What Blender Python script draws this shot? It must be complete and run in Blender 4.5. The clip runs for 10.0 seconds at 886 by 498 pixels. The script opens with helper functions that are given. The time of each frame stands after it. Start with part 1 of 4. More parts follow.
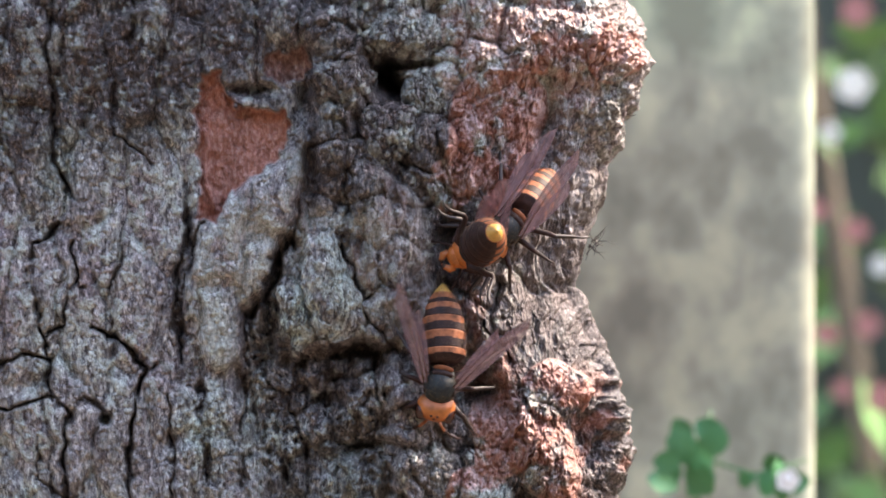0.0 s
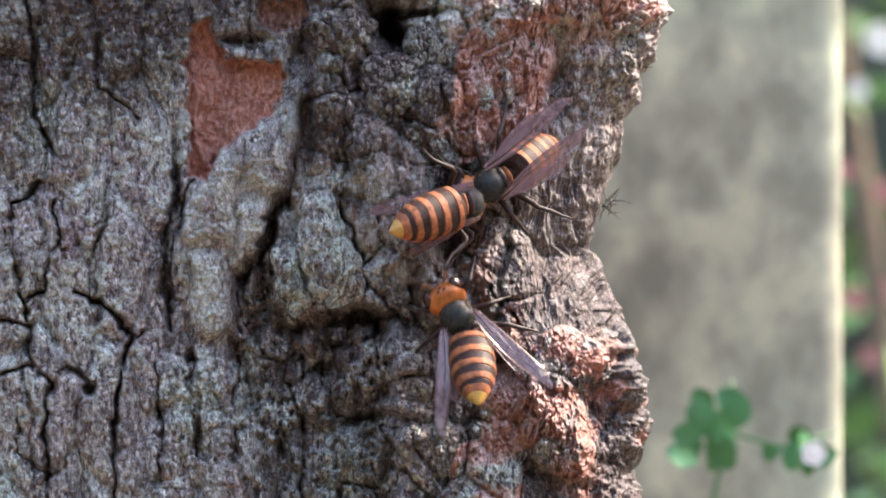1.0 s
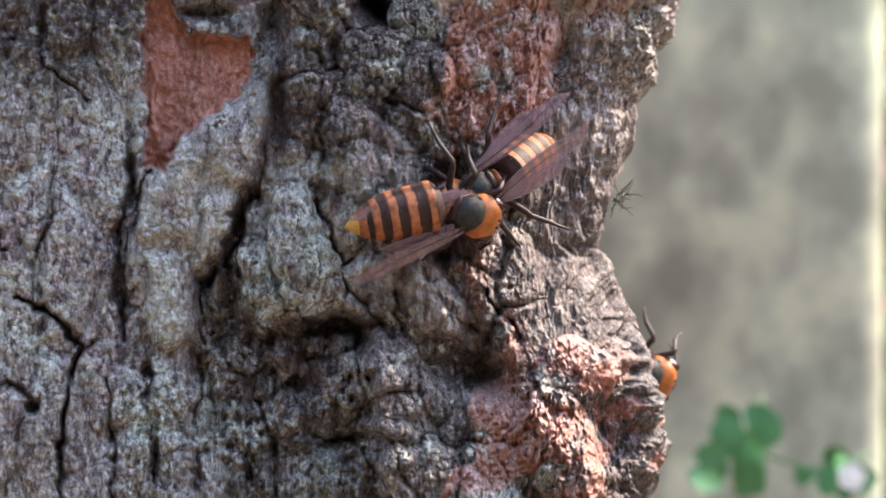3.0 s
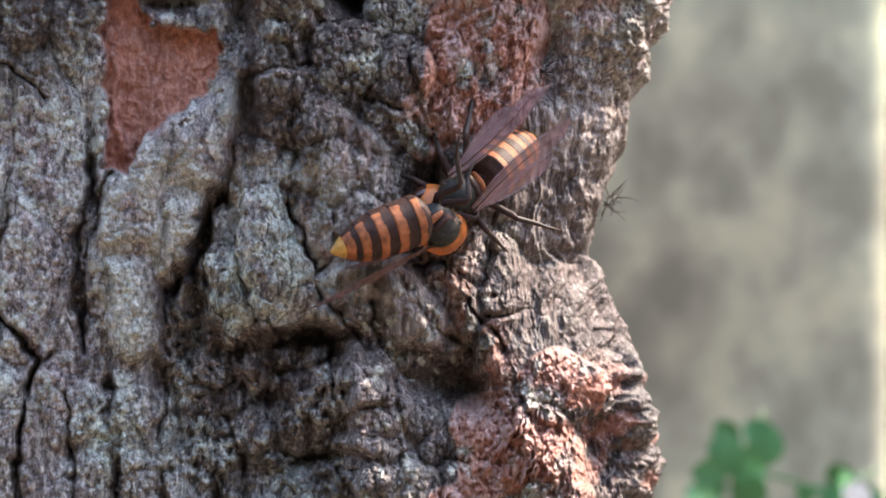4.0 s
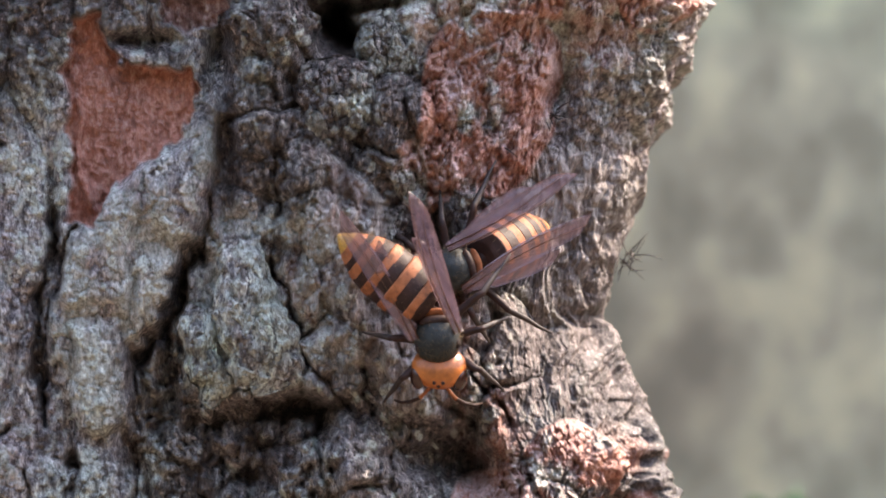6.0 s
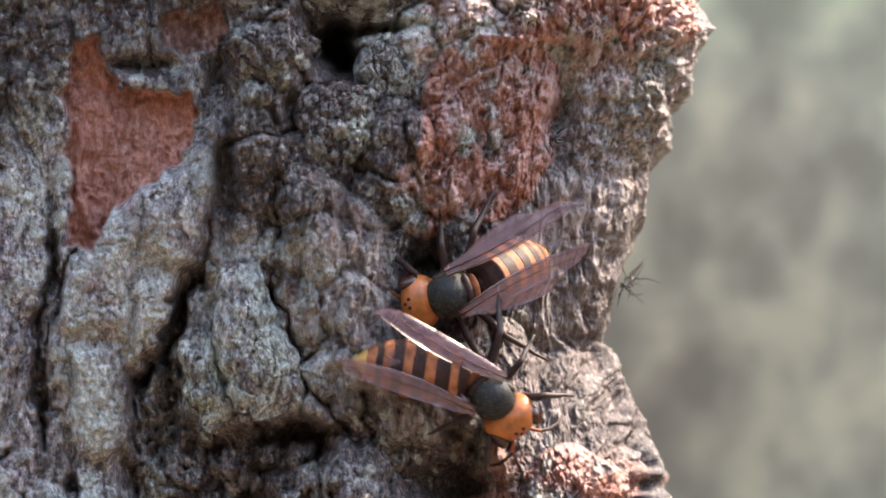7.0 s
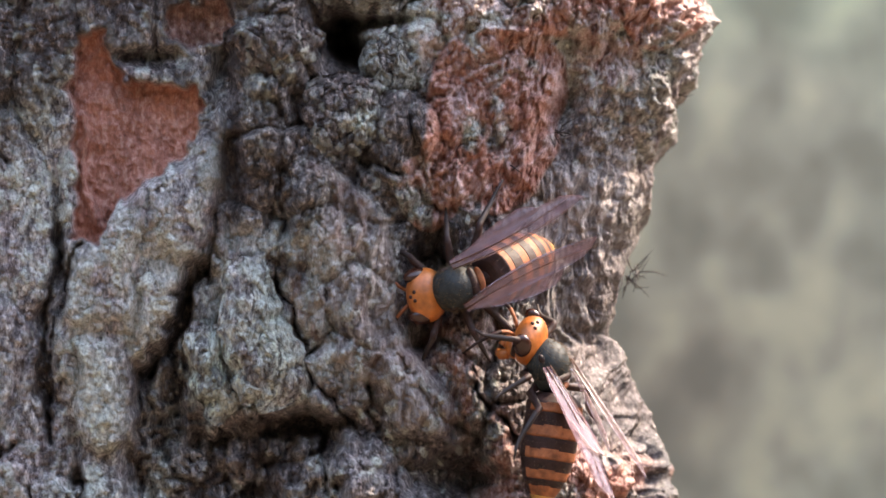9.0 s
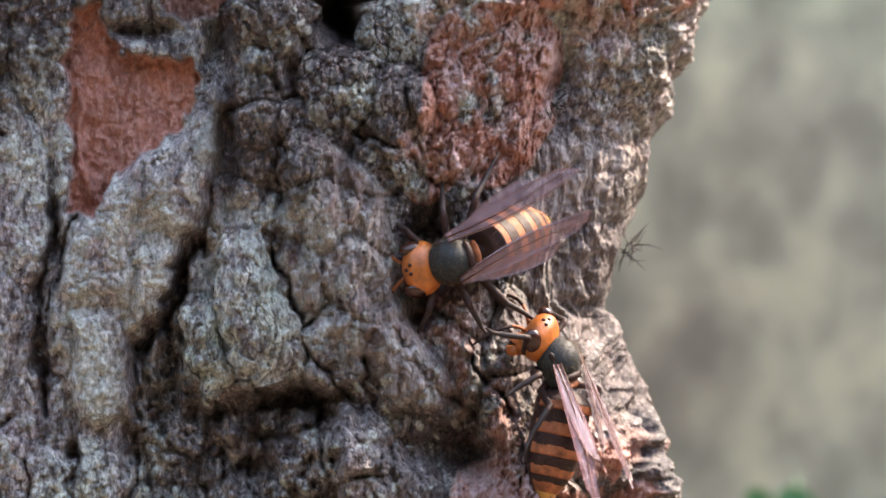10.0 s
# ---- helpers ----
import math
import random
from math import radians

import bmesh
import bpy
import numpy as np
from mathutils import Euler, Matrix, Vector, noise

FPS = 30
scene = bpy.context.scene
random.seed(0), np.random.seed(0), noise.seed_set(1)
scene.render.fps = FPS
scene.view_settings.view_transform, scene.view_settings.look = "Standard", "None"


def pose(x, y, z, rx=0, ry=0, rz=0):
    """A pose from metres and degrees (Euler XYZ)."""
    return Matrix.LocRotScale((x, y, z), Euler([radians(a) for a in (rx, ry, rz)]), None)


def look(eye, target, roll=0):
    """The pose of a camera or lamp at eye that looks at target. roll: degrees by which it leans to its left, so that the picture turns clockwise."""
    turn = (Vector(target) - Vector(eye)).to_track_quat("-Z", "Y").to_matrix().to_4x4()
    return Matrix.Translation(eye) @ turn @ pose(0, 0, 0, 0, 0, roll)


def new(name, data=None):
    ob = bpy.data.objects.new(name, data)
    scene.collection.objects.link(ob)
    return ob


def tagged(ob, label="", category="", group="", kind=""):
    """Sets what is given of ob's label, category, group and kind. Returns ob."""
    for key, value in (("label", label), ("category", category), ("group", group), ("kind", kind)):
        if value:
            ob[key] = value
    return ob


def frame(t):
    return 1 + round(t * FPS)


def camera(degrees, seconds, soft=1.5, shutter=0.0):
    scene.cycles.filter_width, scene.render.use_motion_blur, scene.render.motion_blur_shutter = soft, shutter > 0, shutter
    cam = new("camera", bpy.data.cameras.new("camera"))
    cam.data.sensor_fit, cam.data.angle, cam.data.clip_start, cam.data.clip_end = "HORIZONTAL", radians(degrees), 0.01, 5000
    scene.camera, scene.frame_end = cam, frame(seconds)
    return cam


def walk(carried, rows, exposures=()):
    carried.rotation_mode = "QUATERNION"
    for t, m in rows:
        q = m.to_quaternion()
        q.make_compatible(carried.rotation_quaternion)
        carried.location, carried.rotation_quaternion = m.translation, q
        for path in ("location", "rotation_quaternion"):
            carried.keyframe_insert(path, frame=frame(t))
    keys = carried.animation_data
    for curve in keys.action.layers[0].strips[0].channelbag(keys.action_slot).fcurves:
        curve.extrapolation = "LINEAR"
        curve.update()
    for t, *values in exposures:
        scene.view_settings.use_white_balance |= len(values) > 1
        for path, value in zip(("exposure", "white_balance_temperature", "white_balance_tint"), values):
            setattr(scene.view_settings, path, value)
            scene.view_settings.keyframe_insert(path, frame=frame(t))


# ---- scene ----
# The camera: a long lens that closes in from two and a half metres; its focus stays on the bark.
LENS, EYE = 6.0, 1.2
FOCAL, AWAY = 784 / math.tan(radians(LENS / 2)), 2.4808
cam = camera(LENS, 10.0, soft=1.6, shutter=0.5)
cam.data.dof.use_dof = True
cam.data.dof.aperture_fstop = 18
ROWS = [
    (0.0, 0.00000, -2.48081, 0.00000, 0.000, 0.000),
    (0.5, 0.00288, -2.40847, -0.00087, 0.098, -0.126),
    (1.0, 0.00572, -2.33729, -0.00172, 0.174, -0.229),
    (1.5, 0.00851, -2.26728, -0.00256, 0.276, -0.304),
    (2.0, 0.01123, -2.19889, -0.00337, 0.369, -0.221),
    (2.5, 0.01387, -2.13279, -0.00416, 0.413, -0.191),
    (4.0, 0.02114, -1.95014, -0.00635, 0.454, -0.097),
    (4.5, 0.02342, -1.89292, -0.00703, 0.615, -0.036),
    (5.0, 0.02556, -1.83936, -0.00768, 0.756, 0.108),
    (5.5, 0.02771, -1.78527, -0.00832, 0.889, 0.283),
    (6.0, 0.02850, -1.76537, -0.00856, 0.740, 0.387),
    (7.5, 0.02850, -1.76546, -0.00856, 0.737, 0.580),
    (8.0, 0.02851, -1.76530, -0.00856, 0.761, 0.558),
    (8.5, 0.02855, -1.76430, -0.00857, 0.771, 0.516),
    (9.0, 0.02849, -1.76574, -0.00856, 0.773, 0.502),
    (9.5, 0.02846, -1.76656, -0.00855, 0.746, 0.432),
    (10.0, 0.02851, -1.76511, -0.00856, 0.746, 0.320),
]
walk(cam, [(t, pose(x, y, EYE + z, 90 + pitch, 0, yaw)) for t, x, y, z, yaw, pitch in ROWS], exposures=((0.0, 3.25, 7950, 15), (10.0, 3.3, 8350, 15)))

# ---- light: open shade within an added dark ring, with low sun from the right that grazes the bark ----
SUN_FROM = Vector((0.60, 0.29, 0.75)).normalized()
world = bpy.data.worlds.new("sky")
scene.world = world
world.use_nodes = True
sky = world.node_tree.nodes.new("ShaderNodeTexSky")
sky.sky_type = "NISHITA"
sky.sun_disc = False
sky.sun_elevation = math.asin(SUN_FROM.z)
sky.sun_rotation = math.atan2(SUN_FROM.x, SUN_FROM.y)
background = world.node_tree.nodes["Background"]
background.inputs["Strength"].default_value = 0.15
world.node_tree.links.new(sky.outputs["Color"], background.inputs["Color"])
sun = new("sun", bpy.data.lights.new("sun", "SUN"))
sun.data.energy = 1.2
sun.data.angle = radians(0.6)
sun.data.color = (1.0, 0.96, 0.92)
sun.matrix_world = look(SUN_FROM * 10, (0, 0, 0))


# ---- noise on arrays ----
def hashed(ix, iy, seed):
    h = (ix.astype(np.int64) * 374761393 + iy.astype(np.int64) * 668265263 + seed * 974634541) & 0x7FFFFFFF
    h = ((h ^ (h >> 13)) * 1274126177) & 0x7FFFFFFF
    h = ((h ^ (h >> 16)) * 2246822519) & 0x7FFFFFFF
    return (h ^ (h >> 15)) % 65536 / 65536.0


def vnoise(x, y, seed):
    ix, iy = np.floor(x), np.floor(y)
    fx, fy = x - ix, y - iy
    fx, fy = fx * fx * fx * (fx * (fx * 6 - 15) + 10), fy * fy * fy * (fy * (fy * 6 - 15) + 10)
    a, b = hashed(ix, iy, seed), hashed(ix + 1, iy, seed)
    c, d = hashed(ix, iy + 1, seed), hashed(ix + 1, iy + 1, seed)
    return (a + (b - a) * fx) * (1 - fy) + (c + (d - c) * fx) * fy


def fbm(x, y, seed, octaves=4, gain=0.5):
    total, amp, norm = 0.0, 1.0, 0.0
    for o in range(octaves):
        total = total + amp * vnoise(x * 2 ** o + 17.3 * o, y * 2 ** o - 9.1 * o, seed + o)
        norm += amp
        amp *= gain
    return total / norm * 2 - 1


def ridged(x, y, seed, octaves=4):
    total, amp, norm = 0.0, 1.0, 0.0
    for o in range(octaves):
        n = 1 - np.abs(vnoise(x * 2 ** o, y * 2 ** o, seed + o) * 2 - 1)
        total = total + amp * n * n
        norm += amp
        amp *= 0.5
    return total / norm


def cells(x, y, seed):
    """Distances to the nearest and next cell point, and the nearest cell's own number."""
    ix, iy = np.floor(x), np.floor(y)
    f1, f2, own = np.full(x.shape, 9.0), np.full(x.shape, 9.0), np.zeros(x.shape)
    for ox in (-1, 0, 1):
        for oy in (-1, 0, 1):
            cx, cy = ix + ox, iy + oy
            d = np.hypot(cx + hashed(cx, cy, seed) - x, cy + hashed(cx, cy, seed + 7) - y)
            nearer = d < f1
            f2 = np.where(nearer, f1, np.minimum(f2, d))
            own = np.where(nearer, hashed(cx, cy, seed + 3), own)
            f1 = np.where(nearer, d, f1)
    return f1, f2, own


def smooth(lo, hi, x):
    t = np.clip((x - lo) / (hi - lo), 0, 1)
    return t * t * (3 - 2 * t)


def polyline_distance(u, v, points):
    best = np.full(u.shape, 1e9)
    for (ax, ay), (bx, by) in zip(points, points[1:]):
        dx, dy = bx - ax, by - ay
        t = np.clip(((u - ax) * dx + (v - ay) * dy) / (dx * dx + dy * dy), 0, 1)
        best = np.minimum(best, np.hypot(u - ax - t * dx, v - ay - t * dy))
    return best


def inside(u, v, points):
    """Signed distance to a closed outline: positive inside."""
    ring = points + points[:1]
    d = polyline_distance(u, v, ring)
    within = np.zeros(u.shape, bool)
    for (ax, ay), (bx, by) in zip(ring, ring[1:]):
        if ay != by:
            within ^= ((ay > v) != (by > v)) & (u < (bx - ax) * (v - ay) / (by - ay) + ax)
    return np.where(within, d, -d)


def blob(u, v, x, y, rx, ry, turn=0.0):
    c, s = math.cos(radians(turn)), math.sin(radians(turn))
    a, b = ((u - x) * c + (v - y) * s) / rx, (-(u - x) * s + (v - y) * c) / ry
    return np.sqrt(np.clip(1 - a * a - b * b, 0, 1))


def bump(u, v, x, y, rx, ry):
    return np.exp(-((u - x) / rx) ** 2 - ((v - y) / ry) ** 2)


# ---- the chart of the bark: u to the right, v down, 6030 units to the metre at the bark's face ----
CHART = FOCAL / AWAY


def on_chart(u, v, y=0.0):
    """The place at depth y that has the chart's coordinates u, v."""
    k = (y + AWAY) / FOCAL
    return Vector(((u - 784) * k, y, EYE + (441 - v) * k))


# ---- materials ----
def material(name):
    m = bpy.data.materials.new(name)
    m.use_nodes = True
    return m, m.node_tree.nodes, m.node_tree.links, m.node_tree.nodes["Principled BSDF"]


def node(nodes, kind, **values):
    n = nodes.new(kind)
    for key, value in values.items():
        n.inputs[key].default_value = value
    return n


def noise_tex(nodes, links, scale, detail=4.0, rough=0.6, stretch=None, kind="ShaderNodeTexNoise"):
    co = nodes.new("ShaderNodeTexCoord")
    mp = nodes.new("ShaderNodeMapping")
    mp.inputs["Scale"].default_value = stretch or (1, 1, 1)
    links.new(co.outputs["Object"], mp.inputs["Vector"])
    n = nodes.new(kind)
    n.inputs["Scale"].default_value = scale
    if kind == "ShaderNodeTexNoise":
        n.inputs["Detail"].default_value = detail
        n.inputs["Roughness"].default_value = rough
    links.new(mp.outputs["Vector"], n.inputs["Vector"])
    return n.outputs[0]


def ramp(nodes, links, fac, stops):
    r = nodes.new("ShaderNodeValToRGB")
    while len(r.color_ramp.elements) < len(stops):
        r.color_ramp.elements.new(0.5)
    for e, (at, colour) in zip(r.color_ramp.elements, stops):
        e.position = at
        e.color = (*colour, 1)
    links.new(fac, r.inputs["Fac"])
    return r.outputs["Color"]


def mix(nodes, links, fac, a, b, blend="MIX"):
    m = nodes.new("ShaderNodeMix")
    m.data_type = "RGBA"
    m.blend_type = blend
    if isinstance(fac, float):
        m.inputs[0].default_value = fac
    else:
        links.new(fac, m.inputs[0])
    for socket, value in ((m.inputs[6], a), (m.inputs[7], b)):
        if isinstance(value, tuple):
            socket.default_value = (*value, 1)
        else:
            links.new(value, socket)
    return m.outputs[2]


def bumped(nodes, links, bsdf, height, strength, distance):
    b = nodes.new("ShaderNodeBump")
    b.inputs["Strength"].default_value = strength
    b.inputs["Distance"].default_value = distance
    links.new(height, b.inputs["Height"])
    links.new(b.outputs["Normal"], bsdf.inputs["Normal"])


def bark_material():
    m, nodes, links, bsdf = material("rough bark")
    zone = nodes.new("ShaderNodeAttribute")
    zone.attribute_name = "zone"
    split = nodes.new("ShaderNodeSeparateColor")
    links.new(zone.outputs["Color"], split.inputs["Color"])
    broad = noise_tex(nodes, links, 45, 4, 0.6, (1, 1, 0.5))
    coarse = noise_tex(nodes, links, 170, 5, 0.7, (1, 1, 0.6))
    fine = noise_tex(nodes, links, 820, 5, 0.75, (1, 1, 0.45))
    speck = noise_tex(nodes, links, 1900, 3, 0.75, (1, 1, 0.7))
    # weathered grey with lichen, greener or pinker in broad fields
    grey = ramp(nodes, links, fine, [(0.36, (0.046, 0.036, 0.04)), (0.46, (0.22, 0.2, 0.197)), (0.54, (0.43, 0.41, 0.39)), (0.65, (0.81, 0.8, 0.73))])
    field = ramp(nodes, links, broad, [(0.33, (0.7, 0.55, 0.58)), (0.5, (0.97, 0.92, 0.92)), (0.66, (0.98, 1.14, 1.02))])
    patchy = ramp(nodes, links, coarse, [(0.36, (0.5, 0.47, 0.47)), (0.52, (1, 1, 1)), (0.68, (1.2, 1.2, 1.2))])
    grey = mix(nodes, links, 1.0, mix(nodes, links, 1.0, grey, field, "MULTIPLY"), patchy, "MULTIPLY")
    # dark rough old bark, also the tone of shade painted in recesses
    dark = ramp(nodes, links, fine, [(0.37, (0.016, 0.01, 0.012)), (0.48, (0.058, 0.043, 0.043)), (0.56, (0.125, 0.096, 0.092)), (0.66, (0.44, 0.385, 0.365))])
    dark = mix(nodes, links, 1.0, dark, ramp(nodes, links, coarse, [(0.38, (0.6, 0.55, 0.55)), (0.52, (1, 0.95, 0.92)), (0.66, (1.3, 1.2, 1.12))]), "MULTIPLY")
    # red inner bark
    red = ramp(nodes, links, coarse, [(0.32, (0.2, 0.075, 0.055)), (0.46, (0.46, 0.17, 0.11)), (0.58, (0.6, 0.245, 0.165)), (0.7, (0.7, 0.42, 0.34))])
    red = mix(nodes, links, 1.0, red, ramp(nodes, links, broad, [(0.36, (0.66, 0.68, 0.72)), (0.52, (1, 1, 1)), (0.66, (1.2, 1.3, 1.3))]), "MULTIPLY")
    red = mix(nodes, links, 0.5, red, ramp(nodes, links, fine, [(0.38, (0.14, 0.05, 0.036)), (0.5, (0.42, 0.155, 0.11)), (0.63, (0.68, 0.42, 0.35))]))
    # brown weathered wood in long strands
    strand = noise_tex(nodes, links, 420, 4, 0.7, (1, 1, 0.16))
    brown = ramp(nodes, links, strand, [(0.34, (0.075, 0.055, 0.052)), (0.48, (0.24, 0.195, 0.18)), (0.58, (0.41, 0.35, 0.325)), (0.7, (0.62, 0.57, 0.53))])
    brown = mix(nodes, links, 1.0, brown, patchy, "MULTIPLY")
    colour = mix(nodes, links, zone.outputs["Alpha"], grey, brown)
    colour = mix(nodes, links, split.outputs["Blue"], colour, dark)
    colour = mix(nodes, links, split.outputs["Red"], colour, red)
    pale = ramp(nodes, links, speck, [(0.36, (0.24, 0.24, 0.21)), (0.6, (0.7, 0.74, 0.65))])
    pale = mix(nodes, links, split.outputs["Red"], pale, ramp(nodes, links, fine, [(0.36, (0.32, 0.155, 0.14)), (0.6, (0.74, 0.5, 0.48))]))
    colour = mix(nodes, links, split.outputs["Green"], colour, pale)
    links.new(colour, bsdf.inputs["Base Color"])
    dry = ramp(nodes, links, speck, [(0.4, (0.9, 0.9, 0.9)), (0.66, (0.45, 0.45, 0.45))])
    wet = ramp(nodes, links, speck, [(0.4, (0.55, 0.55, 0.55)), (0.6, (0.22, 0.22, 0.22))])
    sappy = nodes.new("ShaderNodeMath")
    sappy.operation = "MULTIPLY_ADD"
    sappy.inputs[1].default_value = 0.45
    links.new(split.outputs["Red"], sappy.inputs[0])
    soaked = nodes.new("ShaderNodeMath")
    soaked.operation = "MULTIPLY_ADD"
    soaked.inputs[1].default_value = -0.9
    links.new(zone.outputs["Alpha"], soaked.inputs[0])
    links.new(split.outputs["Blue"], soaked.inputs[2])
    links.new(soaked.outputs[0], sappy.inputs[2])
    sappy.use_clamp = True
    links.new(mix(nodes, links, sappy.outputs[0], dry, wet), bsdf.inputs["Roughness"])
    bsdf.inputs["Specular IOR Level"].default_value = 0.5
    bumped(nodes, links, bsdf, mix(nodes, links, 0.4, fine, speck), 0.9, 0.0012)
    return m


def plain_material(name, colour, rough=0.5, spread=0.25, scale=60.0, relief=0.0, specular=0.5, metal=0.0, coat=0.0):
    m, nodes, links, bsdf = material(name)
    n = noise_tex(nodes, links, scale, 4, 0.6)
    lo = tuple(c * (1 - spread) for c in colour)
    hi = tuple(min(1, c * (1 + spread)) for c in colour)
    links.new(ramp(nodes, links, n, [(0.3, lo), (0.7, hi)]), bsdf.inputs["Base Color"])
    bsdf.inputs["Roughness"].default_value = rough
    bsdf.inputs["Specular IOR Level"].default_value = specular
    bsdf.inputs["Metallic"].default_value = metal
    bsdf.inputs["Coat Weight"].default_value = coat
    if relief:
        bumped(nodes, links, bsdf, n, 0.6, relief)
    return m


def wing_material(name, dark, light, cover):
    m, nodes, links, bsdf = material(name)
    n = noise_tex(nodes, links, 300, 3, 0.5)
    links.new(ramp(nodes, links, n, [(0.3, dark), (0.7, light)]), bsdf.inputs["Base Color"])
    bsdf.inputs["Roughness"].default_value = 0.22
    bsdf.inputs["Alpha"].default_value = cover
    bsdf.inputs["Coat Weight"].default_value = 0.8
    return m


def smooth_bark_material():
    m, nodes, links, bsdf = material("smooth pale bark")
    big = noise_tex(nodes, links, 9, 3, 0.5)
    small = noise_tex(nodes, links, 62, 3, 0.55, (1, 1, 0.75))
    a = ramp(nodes, links, big, [(0.3, (0.28, 0.26, 0.2)), (0.55, (0.39, 0.4, 0.31)), (0.75, (0.42, 0.49, 0.36))])
    b = ramp(nodes, links, small, [(0.36, (0.68, 0.68, 0.68)), (0.52, (1, 1, 1)), (0.66, (1.4, 1.4, 1.3))])
    links.new(mix(nodes, links, 1.0, a, b, "MULTIPLY"), bsdf.inputs["Base Color"])
    bsdf.inputs["Roughness"].default_value = 0.85
    return m


BARK = bark_material()
PALE_BARK = smooth_bark_material()
LICHEN = plain_material("pale lichen", (0.37, 0.375, 0.285), 0.95, 0.3, 80)
LEAF = plain_material("green leaf", (0.045, 0.19, 0.065), 0.45, 0.4, 12)
FAR_LEAF = plain_material("dull green leaf", (0.13, 0.27, 0.09), 0.6, 0.6, 3)
PINK = plain_material("pink petal", (0.45, 0.2, 0.2), 0.6, 0.2, 20)
WHITE = plain_material("white petal", (0.8, 0.82, 0.8), 0.5, 0.05, 20)
SOIL = plain_material("leaf litter", (0.12, 0.09, 0.06), 0.9, 0.5, 6, 0.02)
SHADE = plain_material("dark ring", (0.06, 0.065, 0.045), 0.9, 0.5, 1.5)
BLACK = plain_material("black chitin", (0.02, 0.022, 0.021), 0.6, 0.6, 700, 0.0003, 0.3)
BROWN = plain_material("dark brown chitin", (0.03, 0.012, 0.009), 0.58, 0.6, 500, 0.0003, 0.25)
ORANGE = plain_material("orange chitin", (0.31, 0.1, 0.042), 0.58, 0.55, 420, 0.0004, 0.25)
YELLOW = plain_material("yellow chitin", (0.5, 0.26, 0.06), 0.4, 0.25, 500)
HEAD = plain_material("orange head chitin", (0.43, 0.115, 0.022), 0.4, 0.4, 330, 0.0003)
EYE_DARK = plain_material("compound eye", (0.045, 0.014, 0.008), 0.22, 0.2, 900)
LEG = plain_material("brown leg", (0.022, 0.01, 0.007), 0.6, 0.4, 600)
FIBRE = plain_material("torn wood fibre", (0.36, 0.2, 0.16), 0.5, 0.6, 150)
DOWN = plain_material("brown down", (0.12, 0.07, 0.03), 0.6, 0.4, 900)
WING = wing_material("smoky wing membrane", (0.14, 0.075, 0.085), (0.36, 0.21, 0.23), 0.48)
CLEAR = wing_material("clear wing membrane", (0.4, 0.4, 0.36), (0.55, 0.55, 0.5), 0.3)
GREY = plain_material("grey fly body", (0.16, 0.16, 0.14), 0.5, 0.4, 900)
VEIN = plain_material("wing vein", (0.1, 0.04, 0.02), 0.4, 0.2, 500)


# ---- building helpers ----
def part(name, bm, mat, parent=None, label="", smooth_faces=True):
    me = bpy.data.meshes.new(name)
    bm.to_mesh(me)
    bm.free()
    return part_mesh(name, me, mat, parent, label, smooth_faces)


def part_mesh(name, me, mat, parent=None, label="", smooth_faces=True):
    for one in mat if isinstance(mat, (list, tuple)) else [mat]:
        me.materials.append(one)
    if smooth_faces:
        me.polygons.foreach_set("use_smooth", np.ones(len(me.polygons), bool))
    ob = new(name, me)
    if parent:
        ob.parent = parent
    if label:
        ob["label"] = label
    return ob


def grid_mesh(name, verts, rows, cols, wrap=False):
    """A mesh from rows x cols places."""
    i = np.arange(rows * cols).reshape(rows, cols)
    if wrap:
        i = np.concatenate([i, i[:, :1]], axis=1)
    quads = np.stack([i[:-1, :-1], i[1:, :-1], i[1:, 1:], i[:-1, 1:]], axis=-1).reshape(-1, 4)
    me = bpy.data.meshes.new(name)
    me.vertices.add(rows * cols)
    me.vertices.foreach_set("co", np.asarray(verts, np.float32).ravel())
    me.loops.add(quads.size)
    me.loops.foreach_set("vertex_index", quads.ravel().astype(np.int32))
    me.polygons.add(len(quads))
    me.polygons.foreach_set("loop_start", np.arange(0, quads.size, 4, dtype=np.int32))
    me.update(calc_edges=True)
    me.validate()
    return me


MM = 0.001


def tube(bm, points, radii, mats=None, seg=8):
    pts = [Vector(p) * MM for p in points]
    rings = []
    for i, p in enumerate(pts):
        d = (pts[min(i + 1, len(pts) - 1)] - pts[max(i - 1, 0)]).normalized()
        q = d.to_track_quat("Z", "Y")
        rings.append([bm.verts.new(p + q @ Vector((math.cos(2 * math.pi * k / seg), math.sin(2 * math.pi * k / seg), 0)) * radii[i] * MM) for k in range(seg)])
    for i, (a, b) in enumerate(zip(rings, rings[1:])):
        for k in range(seg):
            f = bm.faces.new((a[k], a[(k + 1) % seg], b[(k + 1) % seg], b[k]))
            f.material_index = mats[i] if mats else 0
    bm.faces.new(rings[0][::-1])
    bm.faces.new(rings[-1])


# ---- ground ----
def build_ground():
    bm = bmesh.new()
    bmesh.ops.create_grid(bm, x_segments=40, y_segments=40, size=150)
    for v in bm.verts:
        v.co.z = 0.05 * noise.noise(v.co * 0.3) if v.co.length > 8 else 0.0
    ob = part("ground", bm, SOIL)
    tagged(ob, "brown leaf-littered woodland ground", "ground", kind="structure")


